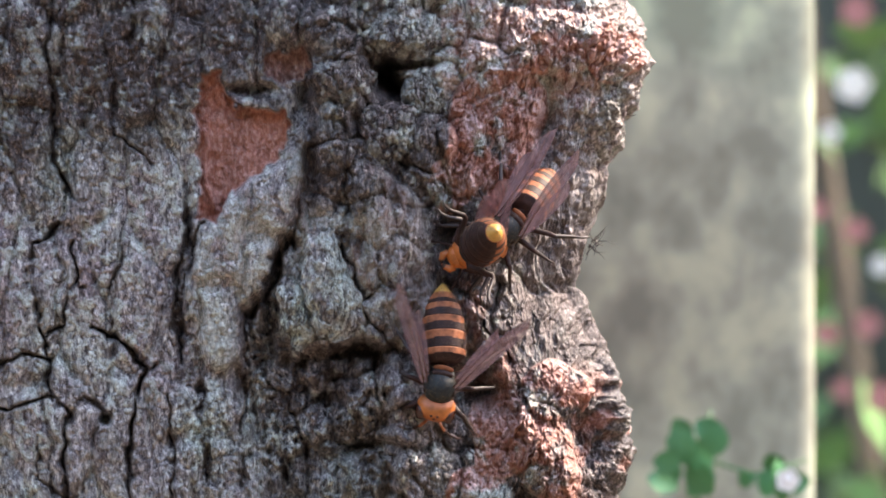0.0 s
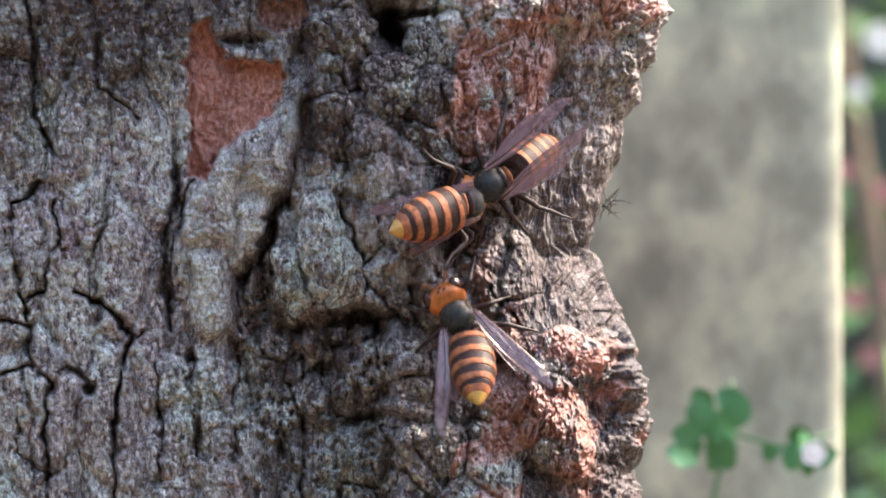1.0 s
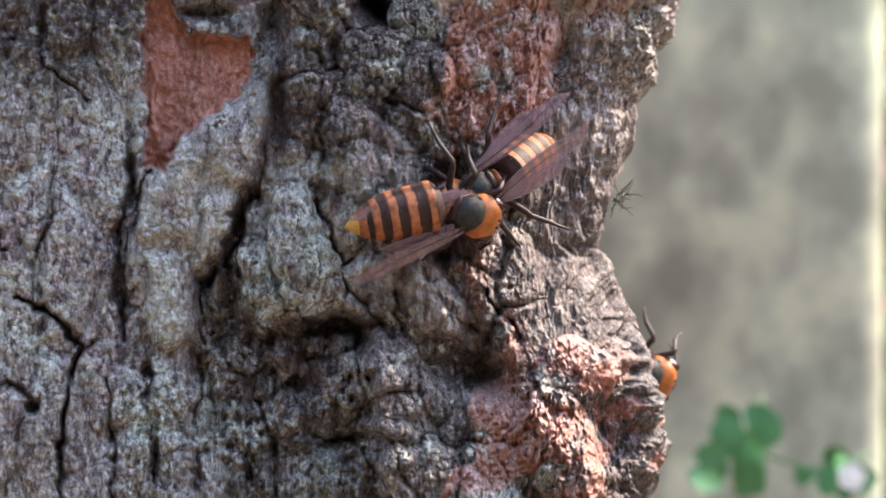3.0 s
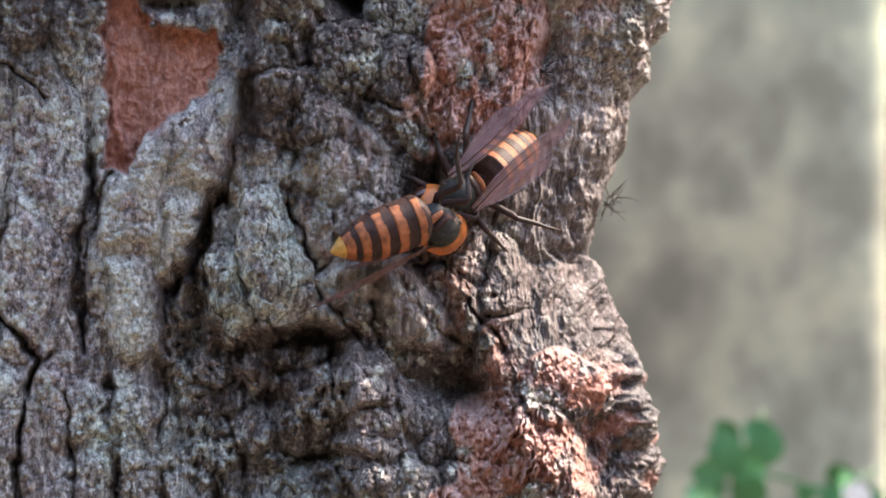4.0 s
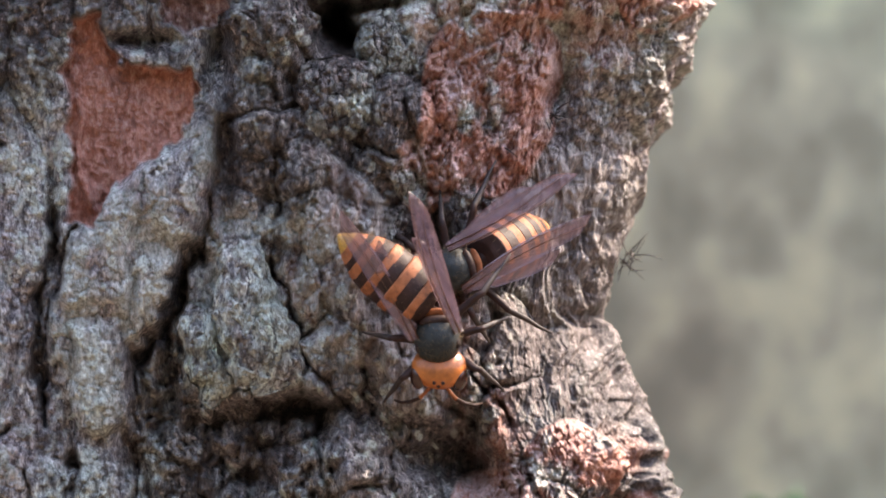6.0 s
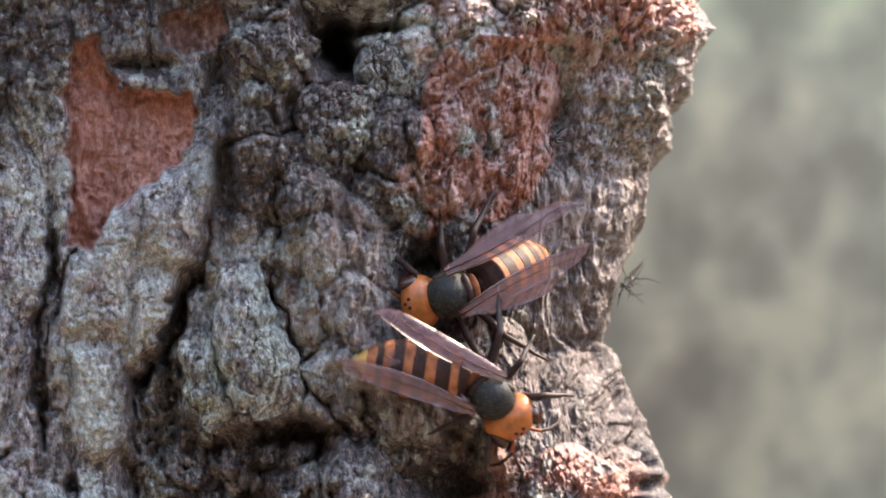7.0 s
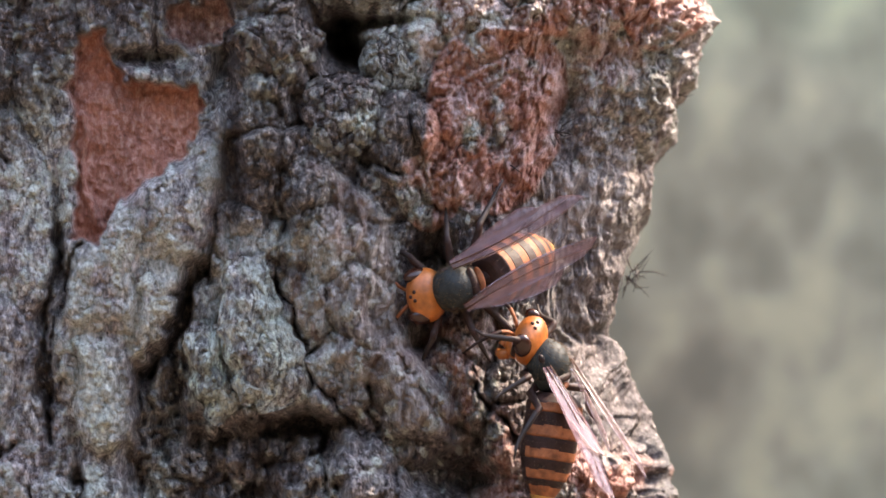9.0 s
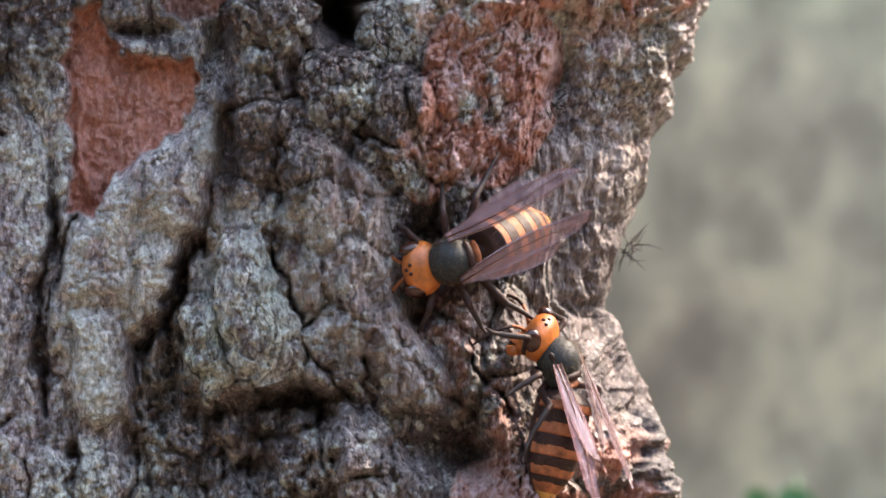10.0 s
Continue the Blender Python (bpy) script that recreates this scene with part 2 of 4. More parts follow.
# ---- the near tree ----
EDGE_V = [-260, 0, 60, 110, 180, 220, 270, 290, 340, 420, 470, 520, 560, 620, 680, 740, 800, 840, 882, 950, 1160]
EDGE_U = [1082, 1102, 1127, 1135, 1119, 1095, 1075, 1063, 1053, 1029, 1011, 997, 1019, 1045, 1079, 1089, 1107, 1103, 1082, 1093, 1107]
TRUNK_X, TRUNK_Y = -0.11, 0.046


def trunk_profile(a, edge_x):
    """Places round the trunk's outline at the angle a from its face, without relief."""
    c, s = np.cos(a), np.sin(a)
    deep = np.where(c > 0, 0.073, 0.21)
    x = TRUNK_X + np.where(s > 0, edge_x - TRUNK_X, 0.165) * s
    y = TRUNK_Y - deep * np.sign(c) * np.abs(c) ** np.where(c > 0, 0.55, 0.9)
    return x, y


CRACKS = [
    (5, 4.5, [(112, 398), (62, 430), (50, 470), (60, 540), (75, 600), (86, 640), (95, 700), (130, 730), (115, 760), (118, 830), (121, 910), (110, 1100)]),
    (4, 3.5, [(132, 430), (128, 540), (110, 575), (80, 595)]),
    (4, 3.0, [(-60, 690), (0, 650), (40, 625), (86, 640)]),
    (3.5, 3.0, [(-40, 735), (40, 720), (90, 702), (130, 730), (150, 702), (185, 720)]),
    (4, 3.5, [(228, 1100), (230, 900), (232, 800), (240, 740), (250, 680), (275, 640)]),
    (3, 2.0, [(150, 505), (190, 508), (212, 470), (222, 440)]),
    (3, 2.0, [(190, 508), (186, 600)]),
    (5, 3.0, [(362, 392), (338, 440), (325, 520), (316, 600), (332, 670), (362, 700), (368, 745)]),
    (10, 7.0, [(508, 430), (498, 462), (484, 500), (470, 535), (446, 562)]),
    (6, 4.5, [(534, 360), (518, 420), (502, 455), (484, 510), (470, 540)]),
    (5, 3.0, [(505, 690), (530, 780), (545, 830), (540, 960)]),
    (3, 2.0, [(62, 770), (66, 850), (120, 880)]),
    (5, 3.0, [(500, 1000), (502, 860), (508, 780)]),
    (6, 4.0, [(92, -200), (90, 0), (84, 120), (100, 200), (95, 290), (132, 350)]),
    (5, 3.0, [(232, -150), (236, 50), (226, 135)]),
    (4, 2.5, [(205, 150), (200, 230), (270, 290)]),
    (4, 3.0, [(612, 300), (620, 370), (606, 450), (640, 520)]),
    (5, 3.0, [(650, 560), (690, 600), (720, 640)]),
    (5, 4.0, [(905, 640), (860, 590), (850, 540)]),
    (5, 4.5, [(1015, 545), (1045, 620), (1060, 690)]),
    (4, 2.5, [(300, 700), (310, 800), (298, 900)]),
    (6, 4.5, [(332, 384), (321, 451), (317, 525), (314, 600), (328, 651), (362, 703), (369, 852)]),
    (6, 4.5, [(232, 852), (243, 703), (263, 651), (232, 614), (165, 585)]),
    (5, 3.5, [(455, 555), (432, 592), (441, 659), (425, 733), (432, 852)]),
    (6, 4.0, [(525, 362), (515, 399), (495, 459), (466, 525)]),
]
RED_PATCH = [(358, 135), (385, 130), (405, 165), (412, 188), (500, 195), (514, 222), (492, 288), (440, 315), (402, 348), (380, 392), (352, 386), (356, 300), (346, 200)]
RED_CHIP = [(462, 100), (545, 88), (560, 125), (505, 152), (470, 140)]
HOLLOW = [(424, 600), (446, 558), (482, 505), (492, 520), (500, 606), (530, 622), (560, 608), (645, 598), (690, 640), (694, 720), (704, 882), (690, 1000), (452, 1000), (456, 880), (440, 760), (412, 700)]
DARK_KNOBS = [(518, 110), (536, 184), (533, 236), (541, 318), (530, 362), (566, 355), (614, 334), (625, 292), (685, 288), (770, 340), (792, 281), (777, 214), (729, 169), (692, 162), (655, 110)]
CLEFT = [(616, 325), (655, 281), (685, 299), (655, 362), (644, 451), (625, 466), (614, 421), (625, 362)]
FLAKE = [(488, 505), (512, 484), (535, 505), (548, 560), (556, 590), (548, 612), (522, 616), (504, 590), (492, 545)]
FLAKE_WIDE = [(540, 420), (590, 400), (610, 470), (640, 530), (650, 590), (610, 600), (560, 602), (550, 560), (530, 500)]
LIP = [(644, 286), (669, 293), (716, 325), (751, 365), (763, 425), (757, 486), (788, 528), (840, 610), (805, 639), (758, 632), (723, 575), (676, 539), (623, 489), (616, 404), (630, 332)]
GREY_PLATE = [(395, 360), (440, 322), (500, 292), (528, 215), (545, 250), (535, 350), (505, 440), (480, 512), (440, 540), (424, 600), (440, 640), (380, 660), (352, 640), (330, 560), (332, 470), (352, 410)]


def flakes(u, v, x, y, seed):
    """Small scales of bark, each with its own height and tilt."""
    f1, f2, own = cells(u / x, v / y, seed)
    tilt = np.sin(own * 97.0) * (u / x - np.floor(u / x) - 0.5) + np.cos(own * 57.0) * (v / y - np.floor(v / y) - 0.5)
    return (own - 0.5) * 1.2 + 0.35 * tilt - 0.7 * (1 - smooth(0.0, 0.16, f2 - f1)), own


def grain(u, v, rough):
    """Fine relief in millimetres; rough is 0 on weathered plates and 1 on broken bark."""
    a, own = flakes(u + 5 * fbm(u / 11, v / 11, 601, 2), v + 5 * fbm(u / 11, v / 11, 605, 2), 15, 22, 611)
    b, other = flakes(u + 3 * fbm(u / 6, v / 6, 621, 2), v + 3 * fbm(u / 6, v / 6, 625, 2), 7.5, 10.5, 631)
    c, _ = flakes(u + 8 * fbm(u / 18, v / 18, 641, 2), v + 8 * fbm(u / 18, v / 18, 645, 2), 30, 64, 651)
    h = 0.6 * c + a * (0.5 + 0.37 * rough) + b * (0.45 + 0.17 * rough)
    h = h + (0.7 + 1.3 * rough) * (ridged(u / 30, v / 46, 71, 4) - 0.5) + (0.3 + 0.3 * rough) * fbm(u / 9, v / 14, 81, 3)
    return h + (0.16 + 0.08 * rough) * fbm(u / 3.4, v / 4.4, 85, 2), own, other


def bark_relief(u, v):
    """Height in millimetres towards the open, and the red, pale and dark shares of the bark at the chart's places."""
    wu = u + 16 * fbm(u / 60, v / 60, 11, 3)
    wv = v + 16 * fbm(u / 60, v / 60, 15, 3)
    su, sv = u + 0.4 * (wu - u), v + 0.4 * (wv - v)
    h = 2.4 * fbm(u / 240, v / 300, 21, 3)
    # weathered plates on the face, broken lumps towards the wounded side and above
    side = smooth(470, 640, u + 60 * fbm(u / 120, v / 120, 33, 2))
    upper = smooth(400, 210, v + 0.25 * u + 70 * fbm(u / 110, v / 130, 35, 2)) * (1 - side)
    low = smooth(640, 720, v + 60 * fbm(u / 90, v / 90, 37, 2)) * smooth(270, 340, u + 30 * fbm(u / 60, v / 60, 39, 2)) * (1 - side)
    rough = np.clip(side + 0.6 * upper + 0.8 * low, 0, 1)
    f1, f2, own = cells(wu / 86, wv / 230, 41)
    plates = smooth(0.0, 0.22, f2 - f1) * 1.3 + own * 1.5
    g1, g2, lot = cells((u + 9 * fbm(u / 22, v / 22, 51, 2)) / 40, (v + 9 * fbm(u / 22, v / 22, 55, 2)) / 52, 61)
    b1, b2, big = cells((u + 14 * fbm(u / 40, v / 40, 53, 2)) / 74, (v + 14 * fbm(u / 40, v / 40, 57, 2)) / 88, 63)
    lumps = 2.2 * np.sqrt(np.clip(1 - g1 ** 2, 0, 1)) + 1.2 * lot + 4.0 * np.sqrt(np.clip(1 - b1 ** 2, 0, 1)) + 3.0 * big - 1.5 * (1 - smooth(0, 0.2, b2 - b1)) - 3.0
    shade = np.clip(0.95 * side + 1.0 * upper + 0.15 * low, 0, 1) * smooth(-0.7, -0.05, fbm(u / 45, v / 60, 43, 3) + 0.1)
    red, pale = 0.0 * u, 0.0 * u
    # the plate below the bare patch and the hollow beside it
    d = inside(wu, wv, GREY_PLATE)
    k = smooth(-6, 8, d)
    h = h + 2.6 * k + 1.2 * smooth(0, 40, d)
    shade, rough = shade * (1 - k), rough * (1 - 0.7 * k)
    pale = np.maximum(pale, 0.4 * k * smooth(-0.3, 0.3, fbm(u / 26, v / 40, 93, 3)))
    d = inside(su, sv, HOLLOW)
    k = smooth(-6, 16, d)
    h = h - 6.0 * smooth(-14, 26, d) + smooth(0, 20, d) * 3.0 * (ridged(u / 34, v / 70, 91, 3) - 0.4)
    rough = np.maximum(rough, k)
    for outline in (FLAKE, FLAKE_WIDE):
        k = smooth(-10, 4, inside(su, sv, outline))
        shade, rough = shade * (1 - k), rough * (1 - 0.6 * k)
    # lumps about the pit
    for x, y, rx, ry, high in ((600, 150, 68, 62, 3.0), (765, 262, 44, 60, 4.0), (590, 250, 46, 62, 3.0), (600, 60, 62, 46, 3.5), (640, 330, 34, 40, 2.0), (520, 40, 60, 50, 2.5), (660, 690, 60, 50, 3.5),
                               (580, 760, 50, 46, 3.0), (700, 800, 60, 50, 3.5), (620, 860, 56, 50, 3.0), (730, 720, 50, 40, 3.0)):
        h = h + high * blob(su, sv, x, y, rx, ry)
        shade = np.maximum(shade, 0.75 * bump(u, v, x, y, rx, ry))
    calm = (1 - 0.8 * smooth(890, 960, u)) * (1 - 0.85 * blob(wu, wv, 872, 240, 110, 122)) * (1 - 0.6 * blob(wu, wv, 925, 750, 120, 150))
    # the standing lip beside the feeding hollow
    d = inside(su, sv, LIP)
    k = smooth(-5, 12, d)
    h = h + 4.6 * k + 1.6 * smooth(0, 60, d)
    h = h + smooth(0, 20, d) * 2.4 * (ridged(wu / 24, v / 120, 111, 3) - 0.5)
    red = np.maximum(red, 0.15 * k * smooth(0.4, 0.75, ridged(u / 50, v / 120, 113, 2)))
    wood = k
    shade, rough = shade * (1 - 0.75 * k), rough * (1 - 0.4 * k)
    h = h + (1 - side) * (plates + 0.35 * lumps * rough) + side * (0.4 * plates + lumps * (1 - 0.6 * k) * calm)
    flank = smooth(860, 930, u) * smooth(250, 330, v) * (1 - smooth(610, 690, v))
    rough = rough * (1 - 0.8 * flank)
    fine, scale, scrap = grain(u, v, rough)
    fine = fine * (1 - 0.35 * flank)
    h = h + fine
    # lichen settles scale by scale on the weathered plates
    crust = smooth(-0.25, 0.35, fbm(u / 70, v / 110, 161, 3))
    pale = np.maximum(pale, (1 - 0.75 * rough) * (0.15 + 0.6 * crust) * smooth(0.45, 0.8, 0.6 * scale + 0.4 * scrap))
    pale = np.maximum(pale, 0.8 * rough * smooth(0.9, 0.95, scrap) * smooth(0.45, 0.6, scale))
    shade = np.maximum(shade, (1 - 0.5 * rough) * 0.75 * smooth(0.24, 0.1, 0.5 * scale + 0.5 * scrap))
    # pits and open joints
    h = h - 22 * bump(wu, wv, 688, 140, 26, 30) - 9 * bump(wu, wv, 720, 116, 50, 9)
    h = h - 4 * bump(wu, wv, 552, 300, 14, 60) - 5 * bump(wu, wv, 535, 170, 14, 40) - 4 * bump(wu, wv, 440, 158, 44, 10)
    # recess shade painted into the colour round the long joint
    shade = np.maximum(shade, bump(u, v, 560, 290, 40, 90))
    h = h - 9 * bump(wu, wv, 800, 440, 34, 70) - 6 * bump(wu, wv, 830, 690, 50, 34) - 3 * bump(wu, wv, 780, 700, 60, 60)
    h = h - 4 * bump(wu, wv, 650, 620, 70, 12) - 4 * bump(wu, wv, 690, 790, 60, 10)
    # bare inner bark
    for outline, share in ((RED_PATCH, 1.0), (RED_CHIP, 0.55)):
        d = inside(su, sv, outline) + 9 * fbm(u / 14, v / 18, 109, 3)
        k = smooth(-3, 4, d)
        flat = 1.2 * fbm(u / 40, v / 60, 101, 3) + 0.5 * fbm(u / 11, v / 20, 103, 3) + 0.22 * fbm(u / 4.5, v / 6, 105, 2) + 0.5 * (ridged(u / 14, v / 20, 107, 3) - 0.5)
        h = h * (1 - k) + (flat - 0.4) * k
        red, shade, pale = np.maximum(red, share * k), shade * (1 - share * k), pale * (1 - k)
    d = polyline_distance(wu, wv, [(362, 235), (372, 280), (366, 330), (376, 370)])
    h = h + 1.4 * np.exp(-(d / 5) ** 2)
    # wound callus, red and fibrous; paler towards the top, painting in sunlight
    tu, tv = u + 14 * fbm(u / 20, v / 24, 123, 3), v + 14 * fbm(u / 20, v / 24, 127, 3)
    fibre = 0.7 * ridged((tu * 0.94 + tv * 0.34) / 7, (tv * 0.94 - tu * 0.34) / 34, 121, 3) + 0.4 * ridged((tu * 0.8 - tv * 0.6) / 15, (tv * 0.8 + tu * 0.6) / 19, 125, 3) - 0.55
    mottle, streaks = fbm(u / 34, v / 44, 131, 4), fbm(u / 28, v / 36, 133, 3)
    for x, y, rx, ry, turn, high, share in ((876, 238, 92, 124, 14, 3.6, 0.9), (985, 82, 96, 62, -10, 4.0, 0.3), (890, 770, 62, 80, -15, 2.0, 1.0), (965, 800, 60, 100, -15, 5.0, 0.7), (1080, 90, 44, 60, 0, 3.0, 0.8),
                                            (985, 690, 60, 50, 20, 4.0, 0.5), (850, 900, 60, 90, 0, 2.0, 0.6), (800, 330, 40, 50, 0, 1.0, 0.7)):
        b = blob(wu, wv, x, y, rx, ry, turn)
        h = h + high * b + 2.0 * fibre * smooth(0, 0.4, b)
        cover = smooth(-0.5, 0.1, mottle * 1.3 + share - 0.62)
        red = np.maximum(red, 0.85 * smooth(0.0, 0.4, b) * cover)
        pale = np.maximum(pale * (1 - smooth(0, 0.4, b)), 0.8 * smooth(0.1, 0.5, b) * smooth(-0.2, 0.08, fibre) * smooth(-0.45, 0.2, streaks + 0.35 * (y - v) / ry))
        shade = shade * (1 - 0.7 * smooth(0, 0.4, b))
    # pinkish shredded wood above the wound, paled further to paint in sunlight
    torn = bump(wu, wv, 925, 85, 200, 120) * (1 - red)
    h = h + 1.8 * fibre * torn
    red = np.maximum(red, 0.6 * smooth(0.2, 0.6, torn) * smooth(-0.4, 0.3, fbm(u / 40, v / 30, 135, 3)))
    pale = np.maximum(pale, 0.85 * smooth(0.15, 0.5, torn) * smooth(-0.25, 0.08, fibre))
    shade = shade * (1 - 0.8 * smooth(0.2, 0.6, torn))
    # the ridge that runs down from the hollow, and the channel beside it
    d = polyline_distance(su, sv, [(822, 520), (858, 598), (892, 668), (932, 745), (985, 835), (1010, 960)])
    h = h + 2.6 * np.exp(-(d / 27) ** 2) + 2.0 * fibre * np.exp(-(d / 30) ** 2)
    red = np.maximum(red, 0.6 * np.exp(-(d / 30) ** 2) * smooth(-0.3, 0.3, fbm(u / 22, v / 26, 137, 3)))
    # sunlight painted as a pale line along the crest
    pale = np.maximum(pale, 0.45 * np.exp(-(d / 14) ** 2) * smooth(-0.1, 0.15, fibre))
    d = polyline_distance(su, sv, [(800, 520), (830, 580), (848, 650), (856, 720)])
    h = h - 3.2 * np.exp(-(d / 19) ** 2)
    h = h - 3.0 * bump(wu, wv, 850, 690, 40, 50) + 1.5 * bump(wu, wv, 950, 640, 30, 40)
    d = polyline_distance(su, sv, [(1000, 520), (1040, 590), (1066, 680), (1080, 760)])
    h = h + 4.0 * np.exp(-(d / 12) ** 2)
    h = h - 3 * bump(wu, wv, 1000, 160, 60, 20) - 6 * bump(wu, wv, 965, 215, 18, 40) - 5 * bump(wu, wv, 1040, 760, 22, 50)
    # weathered grey wood down the right flank
    streak = ridged(wu / 11 + wv / 110, wv / 64, 145, 3)
    h = h + 1.1 * flank * (streak - 0.5)
    h = h + smooth(890, 960, u) * (0.35 + 0.65 * flank) * (1.8 * (ridged(wu / 15 + wv / 160, wv / 90, 141, 3) - 0.45))
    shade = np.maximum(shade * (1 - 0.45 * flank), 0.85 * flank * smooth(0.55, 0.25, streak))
    # shade painted into the lower flank to tame the sun on its bulge
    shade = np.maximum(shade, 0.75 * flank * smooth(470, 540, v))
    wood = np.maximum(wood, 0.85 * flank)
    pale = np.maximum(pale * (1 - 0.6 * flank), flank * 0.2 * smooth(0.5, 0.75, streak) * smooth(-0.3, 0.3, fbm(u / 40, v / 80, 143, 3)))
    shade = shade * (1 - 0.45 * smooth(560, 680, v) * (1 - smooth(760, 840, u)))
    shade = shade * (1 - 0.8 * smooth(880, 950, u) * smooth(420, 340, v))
    # more painted shade, in patches, where the sun is too strong below
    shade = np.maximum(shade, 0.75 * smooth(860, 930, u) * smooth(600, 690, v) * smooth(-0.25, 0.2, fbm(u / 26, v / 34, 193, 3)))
    # greenish crust on the plates beside the hollow
    crusty = smooth(380, 430, u) * (1 - smooth(640, 720, u)) * smooth(350, 400, v) * (1 - smooth(575, 615, v))
    shade = shade * (1 - 0.75 * crusty)
    pale = np.maximum(pale, 0.45 * crusty * smooth(-0.35, 0.2, fbm(u / 16, v / 22, 147, 4)))
    # the throat under the flake, its shade painted into the colour
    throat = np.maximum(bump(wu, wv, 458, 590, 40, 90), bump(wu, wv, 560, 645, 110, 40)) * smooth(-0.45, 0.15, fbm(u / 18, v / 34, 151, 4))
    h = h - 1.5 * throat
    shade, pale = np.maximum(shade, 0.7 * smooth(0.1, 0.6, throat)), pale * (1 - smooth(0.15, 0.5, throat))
    # old dark bark along the outline, plus shade painted against the grazing sun
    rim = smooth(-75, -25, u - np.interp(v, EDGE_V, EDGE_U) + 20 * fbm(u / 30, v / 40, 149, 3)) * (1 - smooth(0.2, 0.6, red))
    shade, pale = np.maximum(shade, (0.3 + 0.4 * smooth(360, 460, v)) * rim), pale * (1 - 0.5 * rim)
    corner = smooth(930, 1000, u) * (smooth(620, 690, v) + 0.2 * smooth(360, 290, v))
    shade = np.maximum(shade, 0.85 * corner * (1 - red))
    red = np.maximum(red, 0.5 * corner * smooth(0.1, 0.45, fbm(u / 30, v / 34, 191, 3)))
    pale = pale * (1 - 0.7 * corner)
    # wet black bark and painted recess shade in the hollow, about the knobs and in the cleft, broken by weathered lumps
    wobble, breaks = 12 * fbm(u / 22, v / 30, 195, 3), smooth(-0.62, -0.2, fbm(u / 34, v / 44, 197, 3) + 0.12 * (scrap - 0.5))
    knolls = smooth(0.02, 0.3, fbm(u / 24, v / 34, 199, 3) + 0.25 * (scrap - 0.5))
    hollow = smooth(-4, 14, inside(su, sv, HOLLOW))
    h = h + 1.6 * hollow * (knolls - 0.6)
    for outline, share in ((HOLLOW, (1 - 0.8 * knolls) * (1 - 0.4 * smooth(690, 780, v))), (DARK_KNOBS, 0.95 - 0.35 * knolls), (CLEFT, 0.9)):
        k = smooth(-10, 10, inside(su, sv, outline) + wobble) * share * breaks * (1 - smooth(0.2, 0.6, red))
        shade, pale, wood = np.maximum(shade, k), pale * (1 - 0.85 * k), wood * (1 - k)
    # shadow of the overhang above the bare patch, painted into the colour
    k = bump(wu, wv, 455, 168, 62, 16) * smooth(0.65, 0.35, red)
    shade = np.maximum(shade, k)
    for outline in (FLAKE, FLAKE_WIDE):
        k = smooth(-3, 5, inside(su, sv, outline))
        shade, pale = shade * (1 - k), np.maximum(pale, 0.5 * k)
    # cracks, with shade painted along them to look deeper
    jag, jog = fbm(u / 16, v / 26, 177, 3), fbm(u / 16, v / 26, 179, 3)
    waver = 1 + 0.9 * fbm(u / 24, v / 24, 171, 2)
    open_joint = smooth(-0.6, 0.0, fbm(u / 34, v / 60, 175, 3))
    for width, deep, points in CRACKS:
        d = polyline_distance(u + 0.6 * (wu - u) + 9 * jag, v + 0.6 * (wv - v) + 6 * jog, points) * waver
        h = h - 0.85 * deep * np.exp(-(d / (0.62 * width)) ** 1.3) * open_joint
        crack_shade = np.exp(-(d / (1.5 * width)) ** 2) * (0.4 + 0.6 * open_joint)
        shade, pale = np.maximum(shade, 0.9 * crack_shade), pale * (1 - 0.9 * crack_shade)
    h = h + smooth(930, 1040, u) * (1 - 0.65 * flank) * (2.4 * fbm(u / 36, v / 40, 181, 4) + 1.4 * (ridged(u / 16, v / 34, 185, 3) - 0.5))
    h = fine + 1.7 * (h - fine)
    d = np.hypot(u - 187, v - 741)
    h = h - 9 * np.exp(-(d / 11) ** 4)
    return h, np.clip(red, 0, 1), np.clip(pale, 0, 1), np.clip(shade, 0, 1), np.clip(wood, 0, 1)


def depth_at(u, v):
    """The trunk's depth, without relief, at the chart's places."""
    a = np.linspace(radians(-14), radians(88), 300)
    x, y = trunk_profile(a, (np.interp(441, EDGE_V, EDGE_U) - 784) / FOCAL * (TRUNK_Y + AWAY))
    return np.interp(u, 784 + FOCAL * x / (y + AWAY), y)


